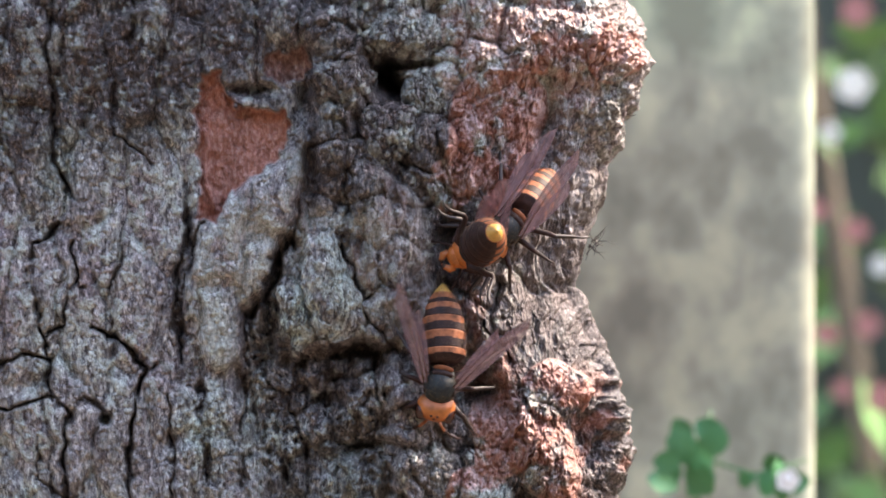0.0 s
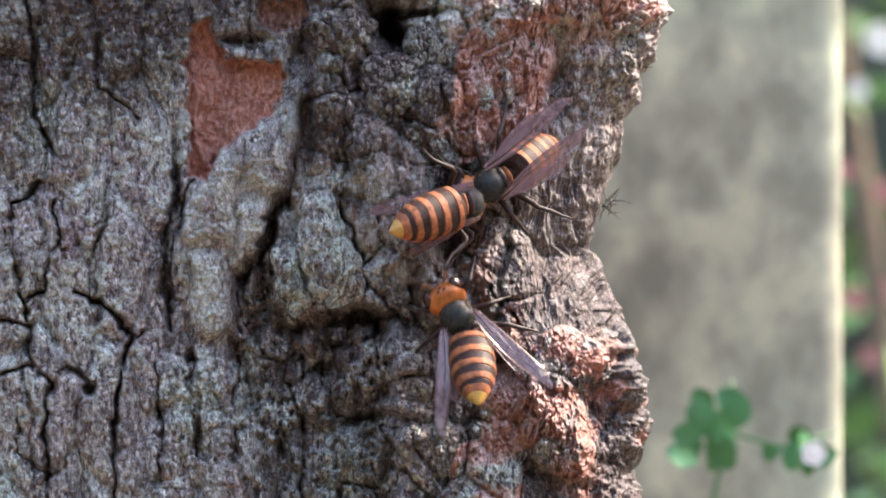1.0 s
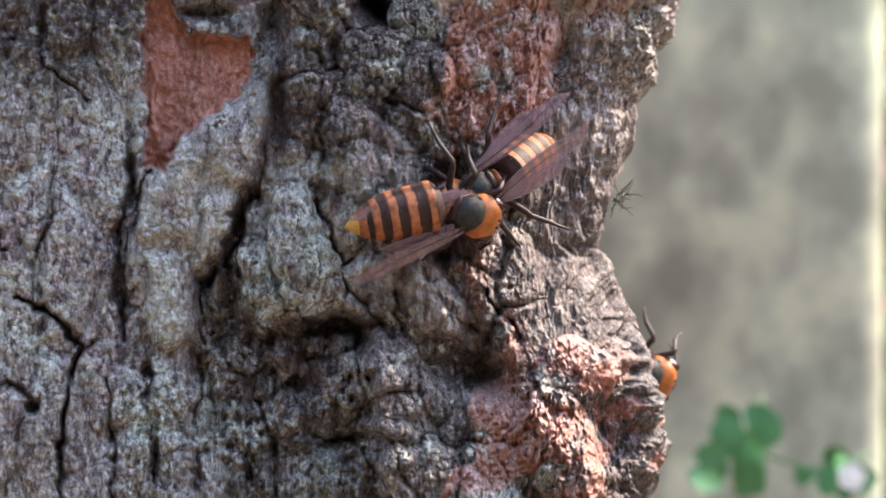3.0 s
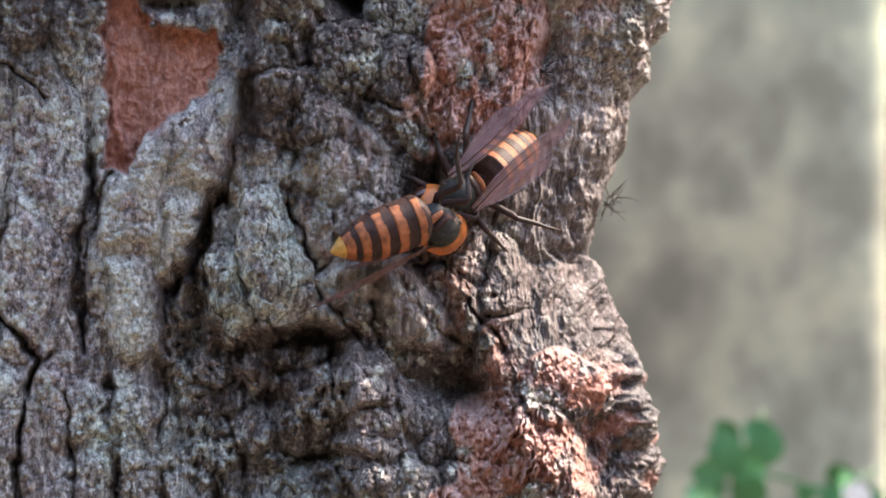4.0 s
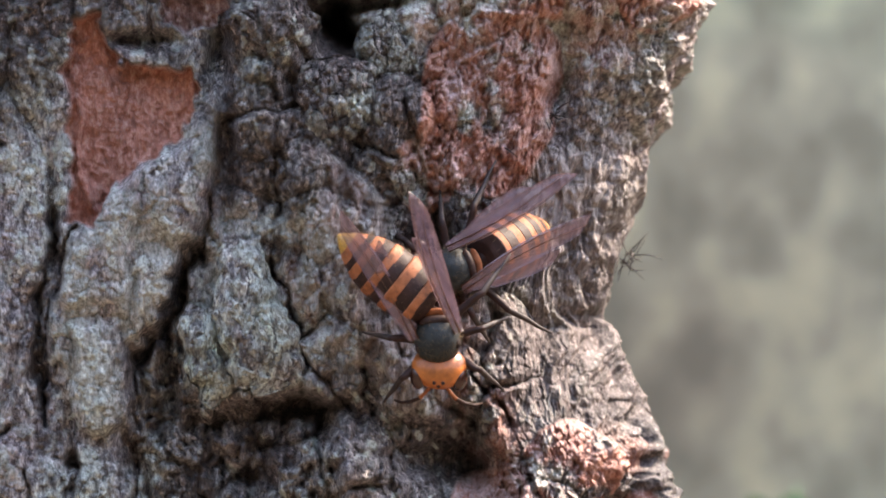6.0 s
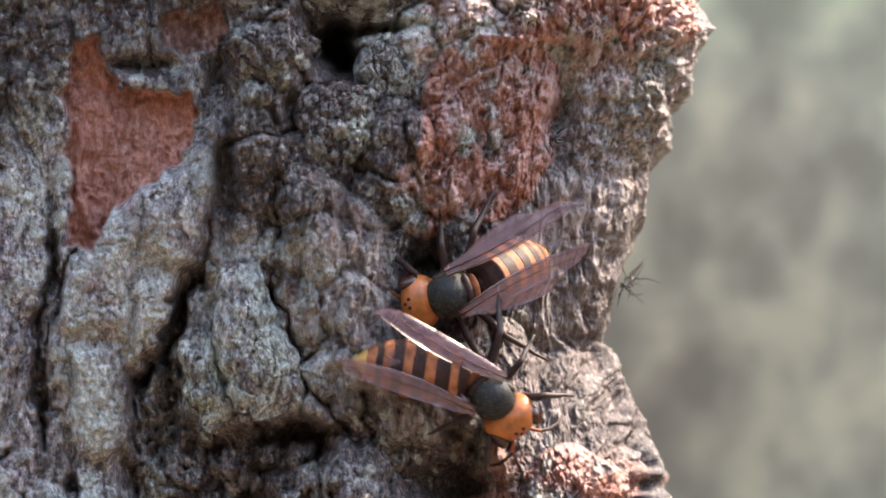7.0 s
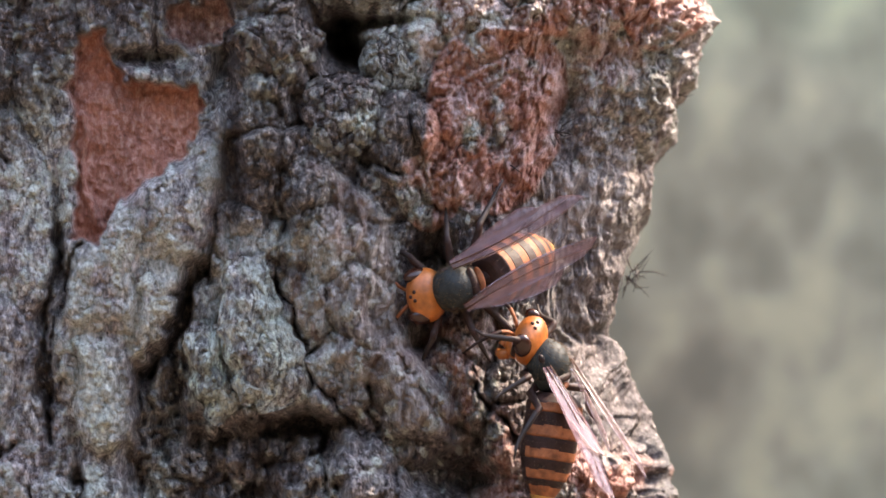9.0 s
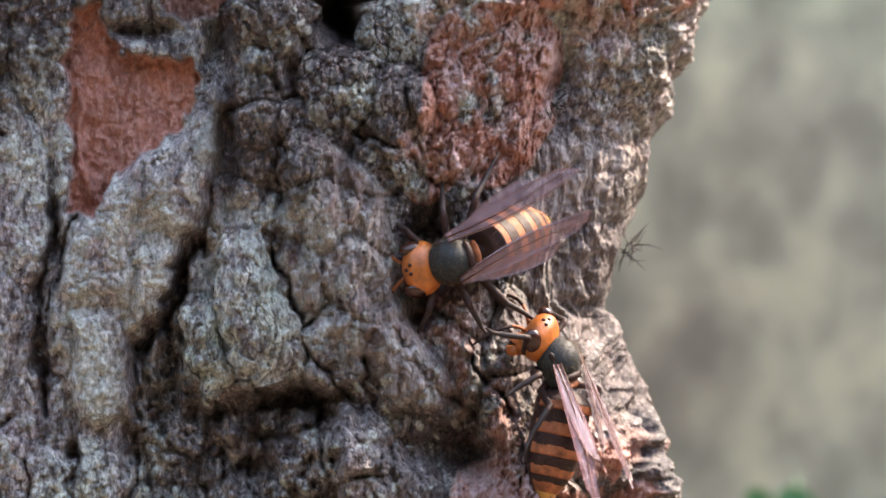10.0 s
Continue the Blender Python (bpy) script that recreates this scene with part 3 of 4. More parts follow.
def build_knob(name, tree, outline, base, high, sharp, zone, seed, label):
    """A loose piece of bark over its outline on the chart: a domed top, a steep rim and an underside."""
    cu, cv = np.mean([p[0] for p in outline]), np.mean([p[1] for p in outline])
    ring = outline + outline[:1]
    lengths = np.cumsum([0] + [math.dist(p, q) for p, q in zip(ring, ring[1:])])
    cols, rows = 150, 64
    at = np.linspace(0, lengths[-1], cols, endpoint=False)
    ru, rv = np.interp(at, lengths, [p[0] for p in ring]), np.interp(at, lengths, [p[1] for p in ring])
    for _ in range(4):
        ru, rv = (np.roll(ru, 1) + 2 * ru + np.roll(ru, -1)) / 4, (np.roll(rv, 1) + 2 * rv + np.roll(rv, -1)) / 4
    s = np.concatenate([np.linspace(0.01, 1, rows - 10) ** 0.75, np.linspace(1.0, 0.7, 10)])
    under = np.arange(rows) >= rows - 10
    U, V = cu + s[:, None] * (ru - cu)[None], cv + s[:, None] * (rv - cv)[None]
    U, V = U + 11 * fbm(U / 22, V / 22, seed, 4), V + 11 * fbm(U / 22, V / 22, seed + 9, 4)
    fine, scale, scrap = grain(U, V, 0.4 + 0.5 * zone)
    base = base + float(np.percentile(bark_relief(ru, rv)[0], 60)) - 0.5
    dome = high * (1 - s ** sharp)[:, None] + base + 0.9 * fbm(U / 30, V / 30, seed + 5, 3) + fine
    dome = np.where(under[:, None], base - 0.7 * (np.arange(rows) - rows + 10)[:, None], dome)
    Y = depth_at(U, V) - dome * 0.001
    k = (Y + AWAY) / FOCAL
    me = grid_mesh(name, np.stack([(U - 784) * k, Y, EYE + (441 - V) * k], -1).reshape(-1, 3), rows, cols, wrap=True)
    pale = (1 - 0.6 * zone) * 0.7 * smooth(0.4, 0.8, 0.6 * scale + 0.4 * scrap) + 0.3 * zone * smooth(0.88, 0.94, scrap)
    shade = zone * smooth(-0.5, 0.2, fbm(U / 40, V / 40, seed + 13, 3) + 0.2) + 0 * U
    attr = me.color_attributes.new("zone", "FLOAT_COLOR", "POINT")
    attr.data.foreach_set("color", np.stack([0 * U, np.clip(pale, 0, 1), np.clip(shade, 0, 1), 0 * U], -1).astype(np.float32).ravel())
    middle = on_chart(cu, cv, float(depth_at(np.array([cu]), np.array([cv]))[0]))
    me.transform(Matrix.Translation(-middle))
    knob = part_mesh(name, me, BARK, tree, label)
    knob.location = middle
    return knob


def oval(x, y, rx, ry):
    return [(x + rx * math.cos(k * math.pi / 12), y + ry * math.sin(k * math.pi / 12)) for k in range(24)]


def build_tree():
    tree = new("tree")
    tagged(tree, "old tree trunk with rough grey fissured bark and red wounds", "tree")
    # the face with its relief
    rows, cols = 730, 830
    vs = np.linspace(-230, 1130, rows)
    a = np.linspace(radians(-14), radians(104), cols)
    z = EYE + (441 - vs) / CHART
    edge = (np.interp(vs, EDGE_V, EDGE_U) - 784) / FOCAL * (TRUNK_Y + AWAY)
    A, EX = np.meshgrid(a, edge)
    Z = np.repeat(z[:, None], cols, axis=1)
    X, Y = trunk_profile(A, EX)
    U, V = 784 + FOCAL * X / (Y + AWAY), 441 - FOCAL * (Z - EYE) / (Y + AWAY)
    beyond = np.maximum(0, A - radians(80)) * 160
    h, red, pale, shade, wood = bark_relief(U + beyond, V)
    fade = smooth(radians(104), radians(96), A) * smooth(radians(-14), radians(-11), A) * smooth(-230, -190, V) * smooth(1130, 1090, V)
    out = smooth(radians(62), radians(88), A)
    h = h * fade * 0.001 * (1 - 0.45 * out)
    nx, ny = np.sin(A) * out, -(1 - out) - out * np.cos(A)
    ln = np.hypot(nx, ny)
    X, Y = X + h * nx / ln, Y + h * ny / ln
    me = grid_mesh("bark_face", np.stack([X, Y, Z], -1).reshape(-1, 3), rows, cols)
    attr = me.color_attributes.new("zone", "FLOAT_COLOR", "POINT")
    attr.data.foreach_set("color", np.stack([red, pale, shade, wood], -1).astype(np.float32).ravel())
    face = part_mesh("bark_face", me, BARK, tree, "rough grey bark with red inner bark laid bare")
    # loose pieces that stand off it
    for name, outline, base, high, sharp, zone, seed, label in (
            ("bark_flake", FLAKE, 3.4, 5.0, 2.6, 0.0, 701, "pale grey loose flake of bark"), ("bark_flake", FLAKE_WIDE, 2.4, 4.5, 3.0, 0.0, 711, "pale grey loose flake of bark"),
            ("bark_knob", oval(752, 165, 44, 43), 2.0, 5.5, 2.6, 0.7, 721, "round grey knob of bark"), ("bark_knob", oval(718, 60, 76, 46), 2.0, 6.0, 2.8, 0.8, 731, "round dark knob of bark"),
            ("bark_knob", oval(688, 232, 56, 58), 1.5, 5.0, 2.6, 1.0, 741, "round dark knob of bark"), ("bark_knob", oval(605, 140, 62, 48), 2.0, 5.0, 2.8, 1.0, 751, "round dark knob of bark")):
        knob = build_knob(name, tree, outline, base, high, sharp, zone, seed, label)
        if outline is FLAKE_WIDE:
            cam.data.dof.focus_object = knob
    # dry bristles that stick out of the flank
    rng = random.Random(21)
    for u, v, n, reach in ((1046, 425, 16, 30), (1022, 400, 8, 22), (1100, 190, 8, 18), (955, 250, 10, 20), (880, 300, 10, 26)):
        bm = bmesh.new()
        root = on_chart(u, v, float(depth_at(np.array([u]), np.array([v]))[0]) - 0.008)
        for k in range(n):
            a, b = rng.uniform(-2.4, 0.9), rng.uniform(-0.8, 0.3)
            far = Vector((math.cos(a), b, math.sin(a))) * reach / CHART * rng.uniform(0.6, 1.3)
            off = Vector((rng.uniform(-1, 1), 0, rng.uniform(-1, 1))) * 0.002
            sag = Vector((0, 0, rng.uniform(-1.5, 0.5))) * 0.001
            tube(bm, [(root + off) * 1000, (root + off + far * 0.5 + sag) * 1000, (root + off + far) * 1000], [0.16, 0.13, 0.05], seg=4)
        part("bristles", bm, LEG, tree, "dry dark fibres")
    # torn fibres over the wounds
    rng = random.Random(77)
    for u, v, ru, rv, lean, n in ((878, 235, 78, 110, -1.9, 150), (985, 80, 110, 60, -0.9, 110), (925, 760, 85, 95, -1.2, 120)):
        paths = []
        for _ in range(n):
            a, r, turn = rng.uniform(0, 6.3), rng.random() ** 0.5, lean + rng.gauss(0, 0.6)
            reach, curl = rng.uniform(10, 28), rng.gauss(0, 0.35)
            x, y = u + ru * r * math.cos(a), v + rv * r * math.sin(a)
            path = []
            for k in range(5):
                path.append((x, y))
                x, y, turn = x + reach / 4 * math.cos(turn), y - reach / 4 * math.sin(turn), turn + curl
            paths.append(path)
        pu, pv = np.array(paths)[..., 0], np.array(paths)[..., 1]
        py = depth_at(pu, pv) - 0.001 * bark_relief(pu, pv)[0]
        bm = bmesh.new()
        for i in range(n):
            lift = rng.uniform(0.0003, 0.0016)
            tube(bm, [on_chart(pu[i, k], pv[i, k], min(py[i, k], np.median(py[i])) - lift * (1 if 0 < k < 4 else 0)) * 1000 for k in range(5)], [0.1, 0.2, 0.2, 0.16, 0.05], seg=4)
        tagged(part("torn_fibre", bm, FIBRE, tree, "torn pinkish brown wood fibres"), kind="stuff")
    # the rest of the trunk
    for name, z0, z1, a0, a1, n, m in (("bark_rear", z[-1], z[0], 103.5, 346.5, 60, 90), ("lower_trunk", -0.05, z[-1] + 0.0005, 0, 360, 90, 180), ("upper_trunk", z[0] - 0.0005, 4.5, 0, 360, 160, 180)):
        zz = np.linspace(z0, z1, n)
        aa = np.linspace(radians(a0), radians(a1), m)
        AA, ZZ = np.meshgrid(aa, zz)
        AA = np.where(AA > math.pi, AA - 2 * math.pi, AA)
        ee = (np.interp(441 - (zz - EYE) * CHART, EDGE_V, EDGE_U) - 784) / FOCAL * (TRUNK_Y + AWAY)
        x, y = trunk_profile(AA, np.repeat(ee[:, None], m, axis=1))
        swell = 1 + 0.25 * np.clip(0.4 - ZZ, 0, 0.4) ** 2 * 4
        far = np.clip(np.minimum(np.abs(ZZ - z[0]), np.abs(ZZ - z[-1])) / 0.05, 0, 1) * (1 if name != "bark_rear" else 0.5)
        r = 1 + far * 0.05 * (ridged(AA * 6, ZZ * 9, 201, 4) - 0.5)
        x, y = TRUNK_X + (x - TRUNK_X) * r * swell, TRUNK_Y + (y - TRUNK_Y) * r * swell
        me = grid_mesh(name, np.stack([x, y, ZZ], -1).reshape(-1, 3), n, m)
        me.flip_normals()
        attr = me.color_attributes.new("zone", "FLOAT_COLOR", "POINT")
        attr.data.foreach_set("color", np.tile(np.float32([0, 0, 0.3, 0]), n * m))
        part_mesh(name, me, BARK, tree)
        if name == "upper_trunk":
            bm = bmesh.new()
            bm.faces.new([bm.verts.new((x[-1, k], y[-1, k], z1)) for k in range(m - 1)])
            part("trunk_top", bm, BARK, tree)
    return tree


# ---- the pale tree behind ----
def leaf_bm(length, width, curl=0.15):
    bm = bmesh.new()
    rows = []
    for i in range(6):
        s = i / 5
        w = width * 0.5 * math.sin(math.pi * min(1, s * 0.92 + 0.06)) ** 0.8
        z = -curl * length * s * s
        rows.append([bm.verts.new((s * length, k * w, z + abs(k) * 0.18 * w)) for k in (-1, 0, 1)])
    for p, q in zip(rows, rows[1:]):
        for k in (0, 1):
            bm.faces.new((p[k], p[k + 1], q[k + 1], q[k]))
    return bm


def build_far_tree():
    y = 0.58
    edge = on_chart(1421, 441, y - 0.02)
    radius = 0.15
    tree = new("tree")
    tree.location = (edge.x - radius, y, 0)
    tagged(tree, "smooth pale grey tree trunk with green mossy blotches", "tree")
    n, m = 120, 200
    def section(a):
        # flat-faced towards the old trunk, round behind
        c, s = np.abs(np.cos(a)), np.abs(np.sin(a))
        return radius * np.where(np.sin(a) < 0, 1 / (c ** 40 + (1.2 * s) ** 40) ** (1 / 40), 1 / np.sqrt(c ** 2 + s ** 2))
    zz = np.linspace(-0.05, 5.0, n)
    aa = np.linspace(0, 2 * math.pi, m, endpoint=False)
    AA, ZZ = np.meshgrid(aa, zz)
    r = section(AA) * (1 + 0.001 * fbm(np.cos(AA) * 2 + 5, ZZ * 2 + np.sin(AA), 301, 3)) * (1 + 0.5 * np.clip(0.3 - ZZ, 0, 0.3))
    me = grid_mesh("trunk", np.stack([r * np.cos(AA), r * np.sin(AA), ZZ], -1).reshape(-1, 3), n, m, wrap=True)
    me.flip_normals()
    part_mesh("trunk", me, PALE_BARK, tree)
    rng = random.Random(12)
    spots = [(rng.uniform(-0.3, 0.78), rng.uniform(0.93, 1.5), rng.uniform(0.004, 0.016), rng.uniform(0.004, 0.016)) for _ in range(26)]
    for side, z, wide, tall in spots:
        rim = [0.6 + 0.8 * rng.random() for _ in range(16)]
        bm = bmesh.new()
        def spot(reach, q, d):
            phi = side - math.pi / 2 + reach * wide / radius * math.cos(q * math.pi / 8) * rim[q]
            d = d * float(section(phi))
            return bm.verts.new((d * math.cos(phi), d * math.sin(phi), z + reach * tall * math.sin(q * math.pi / 8) * rim[q]))
        near = 1.004 * float(section(side - math.pi / 2))
        mid = bm.verts.new((near * math.cos(side - math.pi / 2), near * math.sin(side - math.pi / 2), z))
        tops, lows = [spot(0.8, q, 1.004) for q in range(16)], [spot(1.0, q, 0.998) for q in range(16)]
        for q in range(16):
            bm.faces.new((mid, tops[q], tops[(q + 1) % 16]))
            bm.faces.new((tops[q], lows[q], lows[(q + 1) % 16], tops[(q + 1) % 16]))
        part("lichen_patch", bm, LICHEN, tree)


def build_climber():
    plant = new("climbing_plant")
    plant.location = on_chart(1230, 860, 0.41)
    tagged(plant, "small green leafy climber against a pale trunk", "plant")
    rng = random.Random(4)
    bm = bmesh.new()
    drop = plant.location.z * 1000
    tube(bm, [(5, -6, 26), (4, -4, 9), (-4, 0, -26), (8, -2, -drop * 0.5), (0, -10, -drop - 20)], [0.6, 0.8, 1.0, 1.3, 1.8], seg=6)
    tube(bm, [(4, -4, 9), (20, -7, 4), (38, -8, 9)], [0.7, 0.6, 0.5], seg=6)
    part("stem", bm, LEAF, plant)
    spots = [(1215, 775, 30), (1255, 770, 34), (1190, 815, 30), (1250, 800, 30), (1180, 845, 34), (1245, 850, 40), (1210, 795, 30), (1375, 825, 26), (1372, 860, 30), (1410, 865, 30), (1330, 860, 20)]
    build_flower(plant, 1394, 850, 0.38, 21, WHITE)
    for u, v, size in spots:
        for k in range(2):
            long = size * 1.75 / FOCAL * (0.4 + AWAY)
            leaf = part("leaf", leaf_bm(long, long * 0.8), LEAF, plant)
            at = on_chart(u + rng.uniform(-14, 14), v + rng.uniform(-14, 14), 0.4 - 0.015 * k) - plant.location
            leaf.matrix_local = Matrix.Translation(at) @ pose(0, 0, 0, 90 + rng.uniform(-25, 25), rng.uniform(0, 360), rng.uniform(-25, 25)) @ Matrix.Translation((-long / 2, 0, 0))


# ---- the shrub behind, and the dark ring added round about ----
def build_shrub():
    shrub = new("flowering_shrub")
    shrub.location = (0.5, 1.25, 0)
    tagged(shrub, "leafy green shrub with pink blossoms, white ones standing for light spots", "shrub")
    rng = np.random.default_rng(8)
    verts, faces = [], []
    for i in range(17000):
        p = np.array([rng.uniform(-0.7, 0.9), rng.uniform(-0.15, 0.75), rng.uniform(0.0, 1.9)])
        clump = math.sin(p[0] * 13 + 4.6) + math.sin(p[2] * 11 + p[0] * 5) + math.sin(p[1] * 15 + p[2] * 8)
        if clump < -0.3:
            continue
        size = rng.uniform(0.008, 0.024)
        ax = rng.normal(size=3)
        ax /= np.linalg.norm(ax)
        bx = np.cross(ax, rng.normal(size=3))
        bx /= np.linalg.norm(bx)
        n = len(verts)
        for s, w in ((-1, 0), (-0.2, -0.5), (1, 0), (-0.2, 0.5)):
            verts.append(p + ax * size * s + bx * size * w)
        faces.append((n, n + 1, n + 2, n + 3))
    me = bpy.data.meshes.new("foliage")
    me.from_pydata([tuple(v) for v in verts], [], faces)
    tagged(part_mesh("foliage", me, FAR_LEAF, shrub), kind="stuff")
    for k in range(7):
        bm = bmesh.new()
        x, y, lean = rng.uniform(-0.6, 0.8), rng.uniform(0.0, 0.6), rng.uniform(-250, 250)
        tube(bm, [(x * 1000, y * 1000, -40), (x * 1000 + lean * 0.3, y * 1000, 700), (x * 1000 + lean, y * 1000 + 60, 1750)], [12, 9, 3], seg=8)
        part("stem", bm, SOIL, shrub)
    # the white blossoms here stand in for blurred spots of light
    for u, v, y, size, mat in ((1510, 150, 1.06, 30, WHITE), (1445, 372, 1.08, 20, PINK), (1515, 408, 1.11, 22, PINK), (1462, 592, 1.11, 22, PINK), (1535, 575, 1.15, 24, PINK), (1560, 705, 1.11, 28, PINK),
                               (1515, 20, 1.11, 28, PINK), (1470, 235, 1.15, 18, WHITE), (1560, 470, 1.15, 18, WHITE), (1490, 690, 1.18, 20, PINK)):
        build_flower(shrub, u, v, y, size, mat)


def build_flower(plant, u, v, y, size, mat):
    r = size / FOCAL * (y + AWAY)
    bm = bmesh.new()
    bmesh.ops.create_uvsphere(bm, u_segments=10, v_segments=6, radius=r * 0.45)
    flower = part("flower", bm, mat, plant, "white blossom, also used for blurred light spots" if mat is WHITE else "pink blossom")
    flower.location = on_chart(u, v, y) - plant.location
    for k in range(5):
        petal = part("petal", leaf_bm(r * 1.1, r * 1.35, 0.1), mat, flower)
        petal.matrix_local = pose(0, 0, 0, 90, 0, 0) @ pose(0, 0, 0, 0, 0, 72 * k) @ pose(0, 0, 0, 0, -15, 0)


# dark ring added to keep level skylight off the bark; mostly out of view
def build_ring():
    n, m = 40, 120
    zz = np.linspace(-0.3, 6.2, n)
    AA, ZZ = np.meshgrid(np.linspace(0, 2 * math.pi, m, endpoint=False), zz)
    r = 10.5 + 0.9 * fbm(np.cos(AA) * 6 + 9, ZZ * 1.2 + np.sin(AA) * 6, 401, 4)
    top = np.where(ZZ > 5.5, fbm(AA * 9, ZZ * 0, 405, 3) * 1.2, 0)
    me = grid_mesh("backdrop", np.stack([r * np.cos(AA), r * np.sin(AA), ZZ + top], -1).reshape(-1, 3), n, m, wrap=True)
    tagged(part_mesh("backdrop", me, SHADE), "dark ring all round, added to block level light", "backdrop", kind="structure")


build_ground()
build_tree()
build_far_tree()
build_climber()
build_shrub()
build_ring()


# ---- hornets: local axes x to the head, y to its left side, z to its back; millimetres ----
def ball(bm, at, radii, turn=(0, 0, 0), seg=20, rings=12):
    m = Matrix.Translation(Vector(at) * MM) @ pose(0, 0, 0, *turn) @ Matrix.Diagonal((radii[0] * MM, radii[1] * MM, radii[2] * MM, 1))
    return bmesh.ops.create_uvsphere(bm, u_segments=seg, v_segments=rings, radius=1, matrix=m)["verts"]


def lathe(bm, stations, seg=28, flat=0.88, split=None):
    """Rings (x, radius, drop) along -x; faces behind the station number split take the second material."""
    rings = []
    for x, r, drop in stations:
        rings.append([bm.verts.new((x * MM, r * MM * math.cos(2 * math.pi * k / seg), (r * flat * math.sin(2 * math.pi * k / seg) - drop) * MM)) for k in range(seg)])
    for i, (a, b) in enumerate(zip(rings, rings[1:])):
        for k in range(seg):
            f = bm.faces.new((a[k], b[k], b[(k + 1) % seg], a[(k + 1) % seg]))
            up = math.sin(2 * math.pi * (k + 0.5) / seg)
            wave = 1 if up > 0.93 or 0.1 < up < 0.45 else 9 if up < -0.25 else 0
            f.material_index = 1 if split is not None and i >= split + wave else 0
    bm.faces.new(rings[0])
    bm.faces.new(rings[-1][::-1])


def girth(s):
    """Half width of the abdomen at the share s of its length."""
    return 6.0 * min(1, s / 0.14 + 0.2) ** 0.55 * (1 - max(0, (s - 0.38) / 0.62) ** 2.5) + 0.25


def wing_bm(length, width, fore=True):
    bm = bmesh.new()
    n = 14
    def edge(s):
        lead = 0.06 * length * math.sin(math.pi * s) * (1 if fore else 0.6)
        w = width * (0.22 + 0.78 * math.sin(math.pi * min(1, 0.08 + 0.80 * s)) ** 0.9) * (1 - max(0, (s - 0.82) / 0.18) ** 2.2 * 0.96)
        return lead, lead - w
    top, low = [], []
    for i in range(n + 1):
        s = i / n
        a, b = edge(s)
        row_t, row_l = [], []
        for k in range(5):
            y = a + (b - a) * k / 4
            z = 0.07 * math.sin(6 * math.pi * k / 4 * 0.9) + 0.3 * math.sin(math.pi * s)
            row_t.append(bm.verts.new((-s * length * MM, y * MM, (z + 0.04) * MM)))
            row_l.append(bm.verts.new((-s * length * MM, y * MM, (z - 0.04) * MM)))
        top.append(row_t), low.append(row_l)
    for i in range(n):
        for k in range(4):
            bm.faces.new((top[i][k], top[i + 1][k], top[i + 1][k + 1], top[i][k + 1]))
            bm.faces.new((low[i][k], low[i][k + 1], low[i + 1][k + 1], low[i + 1][k]))
        for k in (0, 4):
            bm.faces.new((top[i][k], low[i][k], low[i + 1][k], top[i + 1][k]))
    for i in (0, n):
        for k in range(4):
            bm.faces.new((top[i][k], top[i][k + 1], low[i][k + 1], low[i][k]))
    return bm


def veins_bm(length, width):
    bm = bmesh.new()
    for a, b, c in ((0.0, 0.055, 0.0), (-0.25, -0.3, -0.42)):
        tube(bm, [(-length * s, (a * (1 - s) ** 2 + 2 * b * s * (1 - s) + c * s * s) * width + 0.04 * length * math.sin(math.pi * s), 0.3 * math.sin(math.pi * s) + 0.22) for s in (0, 0.2, 0.4, 0.6, 0.8, 0.93)],
             [0.15, 0.12, 0.09, 0.07, 0.06, 0.04], seg=5)
    return bm


def wing_pose(side, fore, angle, lift):
    """A wing's pose on the body: swung out from the back by angle, lifted off it by lift; side is 1 for the left."""
    at = Vector((0.4 if fore else -1.6, side * 3.7, 3.0 if fore else 2.4)) * MM
    return Matrix.Translation(at) @ pose(0, 0, 0, 0, 0, -side * (angle + (0 if fore else 8))) @ pose(0, 0, 0, 0, lift, 0)


def down_bm(count, seed, spot, long):
    """Short hairs, leaning back, that stand on the surface spot(a, b)."""
    rng = random.Random(seed)
    bm = bmesh.new()
    for _ in range(count):
        a, b = rng.uniform(-math.pi, math.pi), math.asin(rng.uniform(-0.4, 1.0))
        p = spot(a, b)
        out = Vector((-0.5, p.y * 0.2, max(0.1, p.z * 0.2))).normalized() + Vector([rng.uniform(-0.3, 0.3) for _ in range(3)])
        side = out.cross(Vector((rng.uniform(-1, 1), rng.uniform(-1, 1), rng.uniform(-1, 1)))).normalized() * 0.05
        tip = p + out * long * rng.uniform(0.6, 1.3)
        base = p - out * 0.15
        verts = [bm.verts.new(q * MM) for q in (base - side, base + side, base + out.cross(side).normalized() * 0.08, tip)]
        for i, j, k in ((0, 1, 3), (1, 2, 3), (2, 0, 3)):
            bm.faces.new((verts[i], verts[j], verts[k]))
    return bm


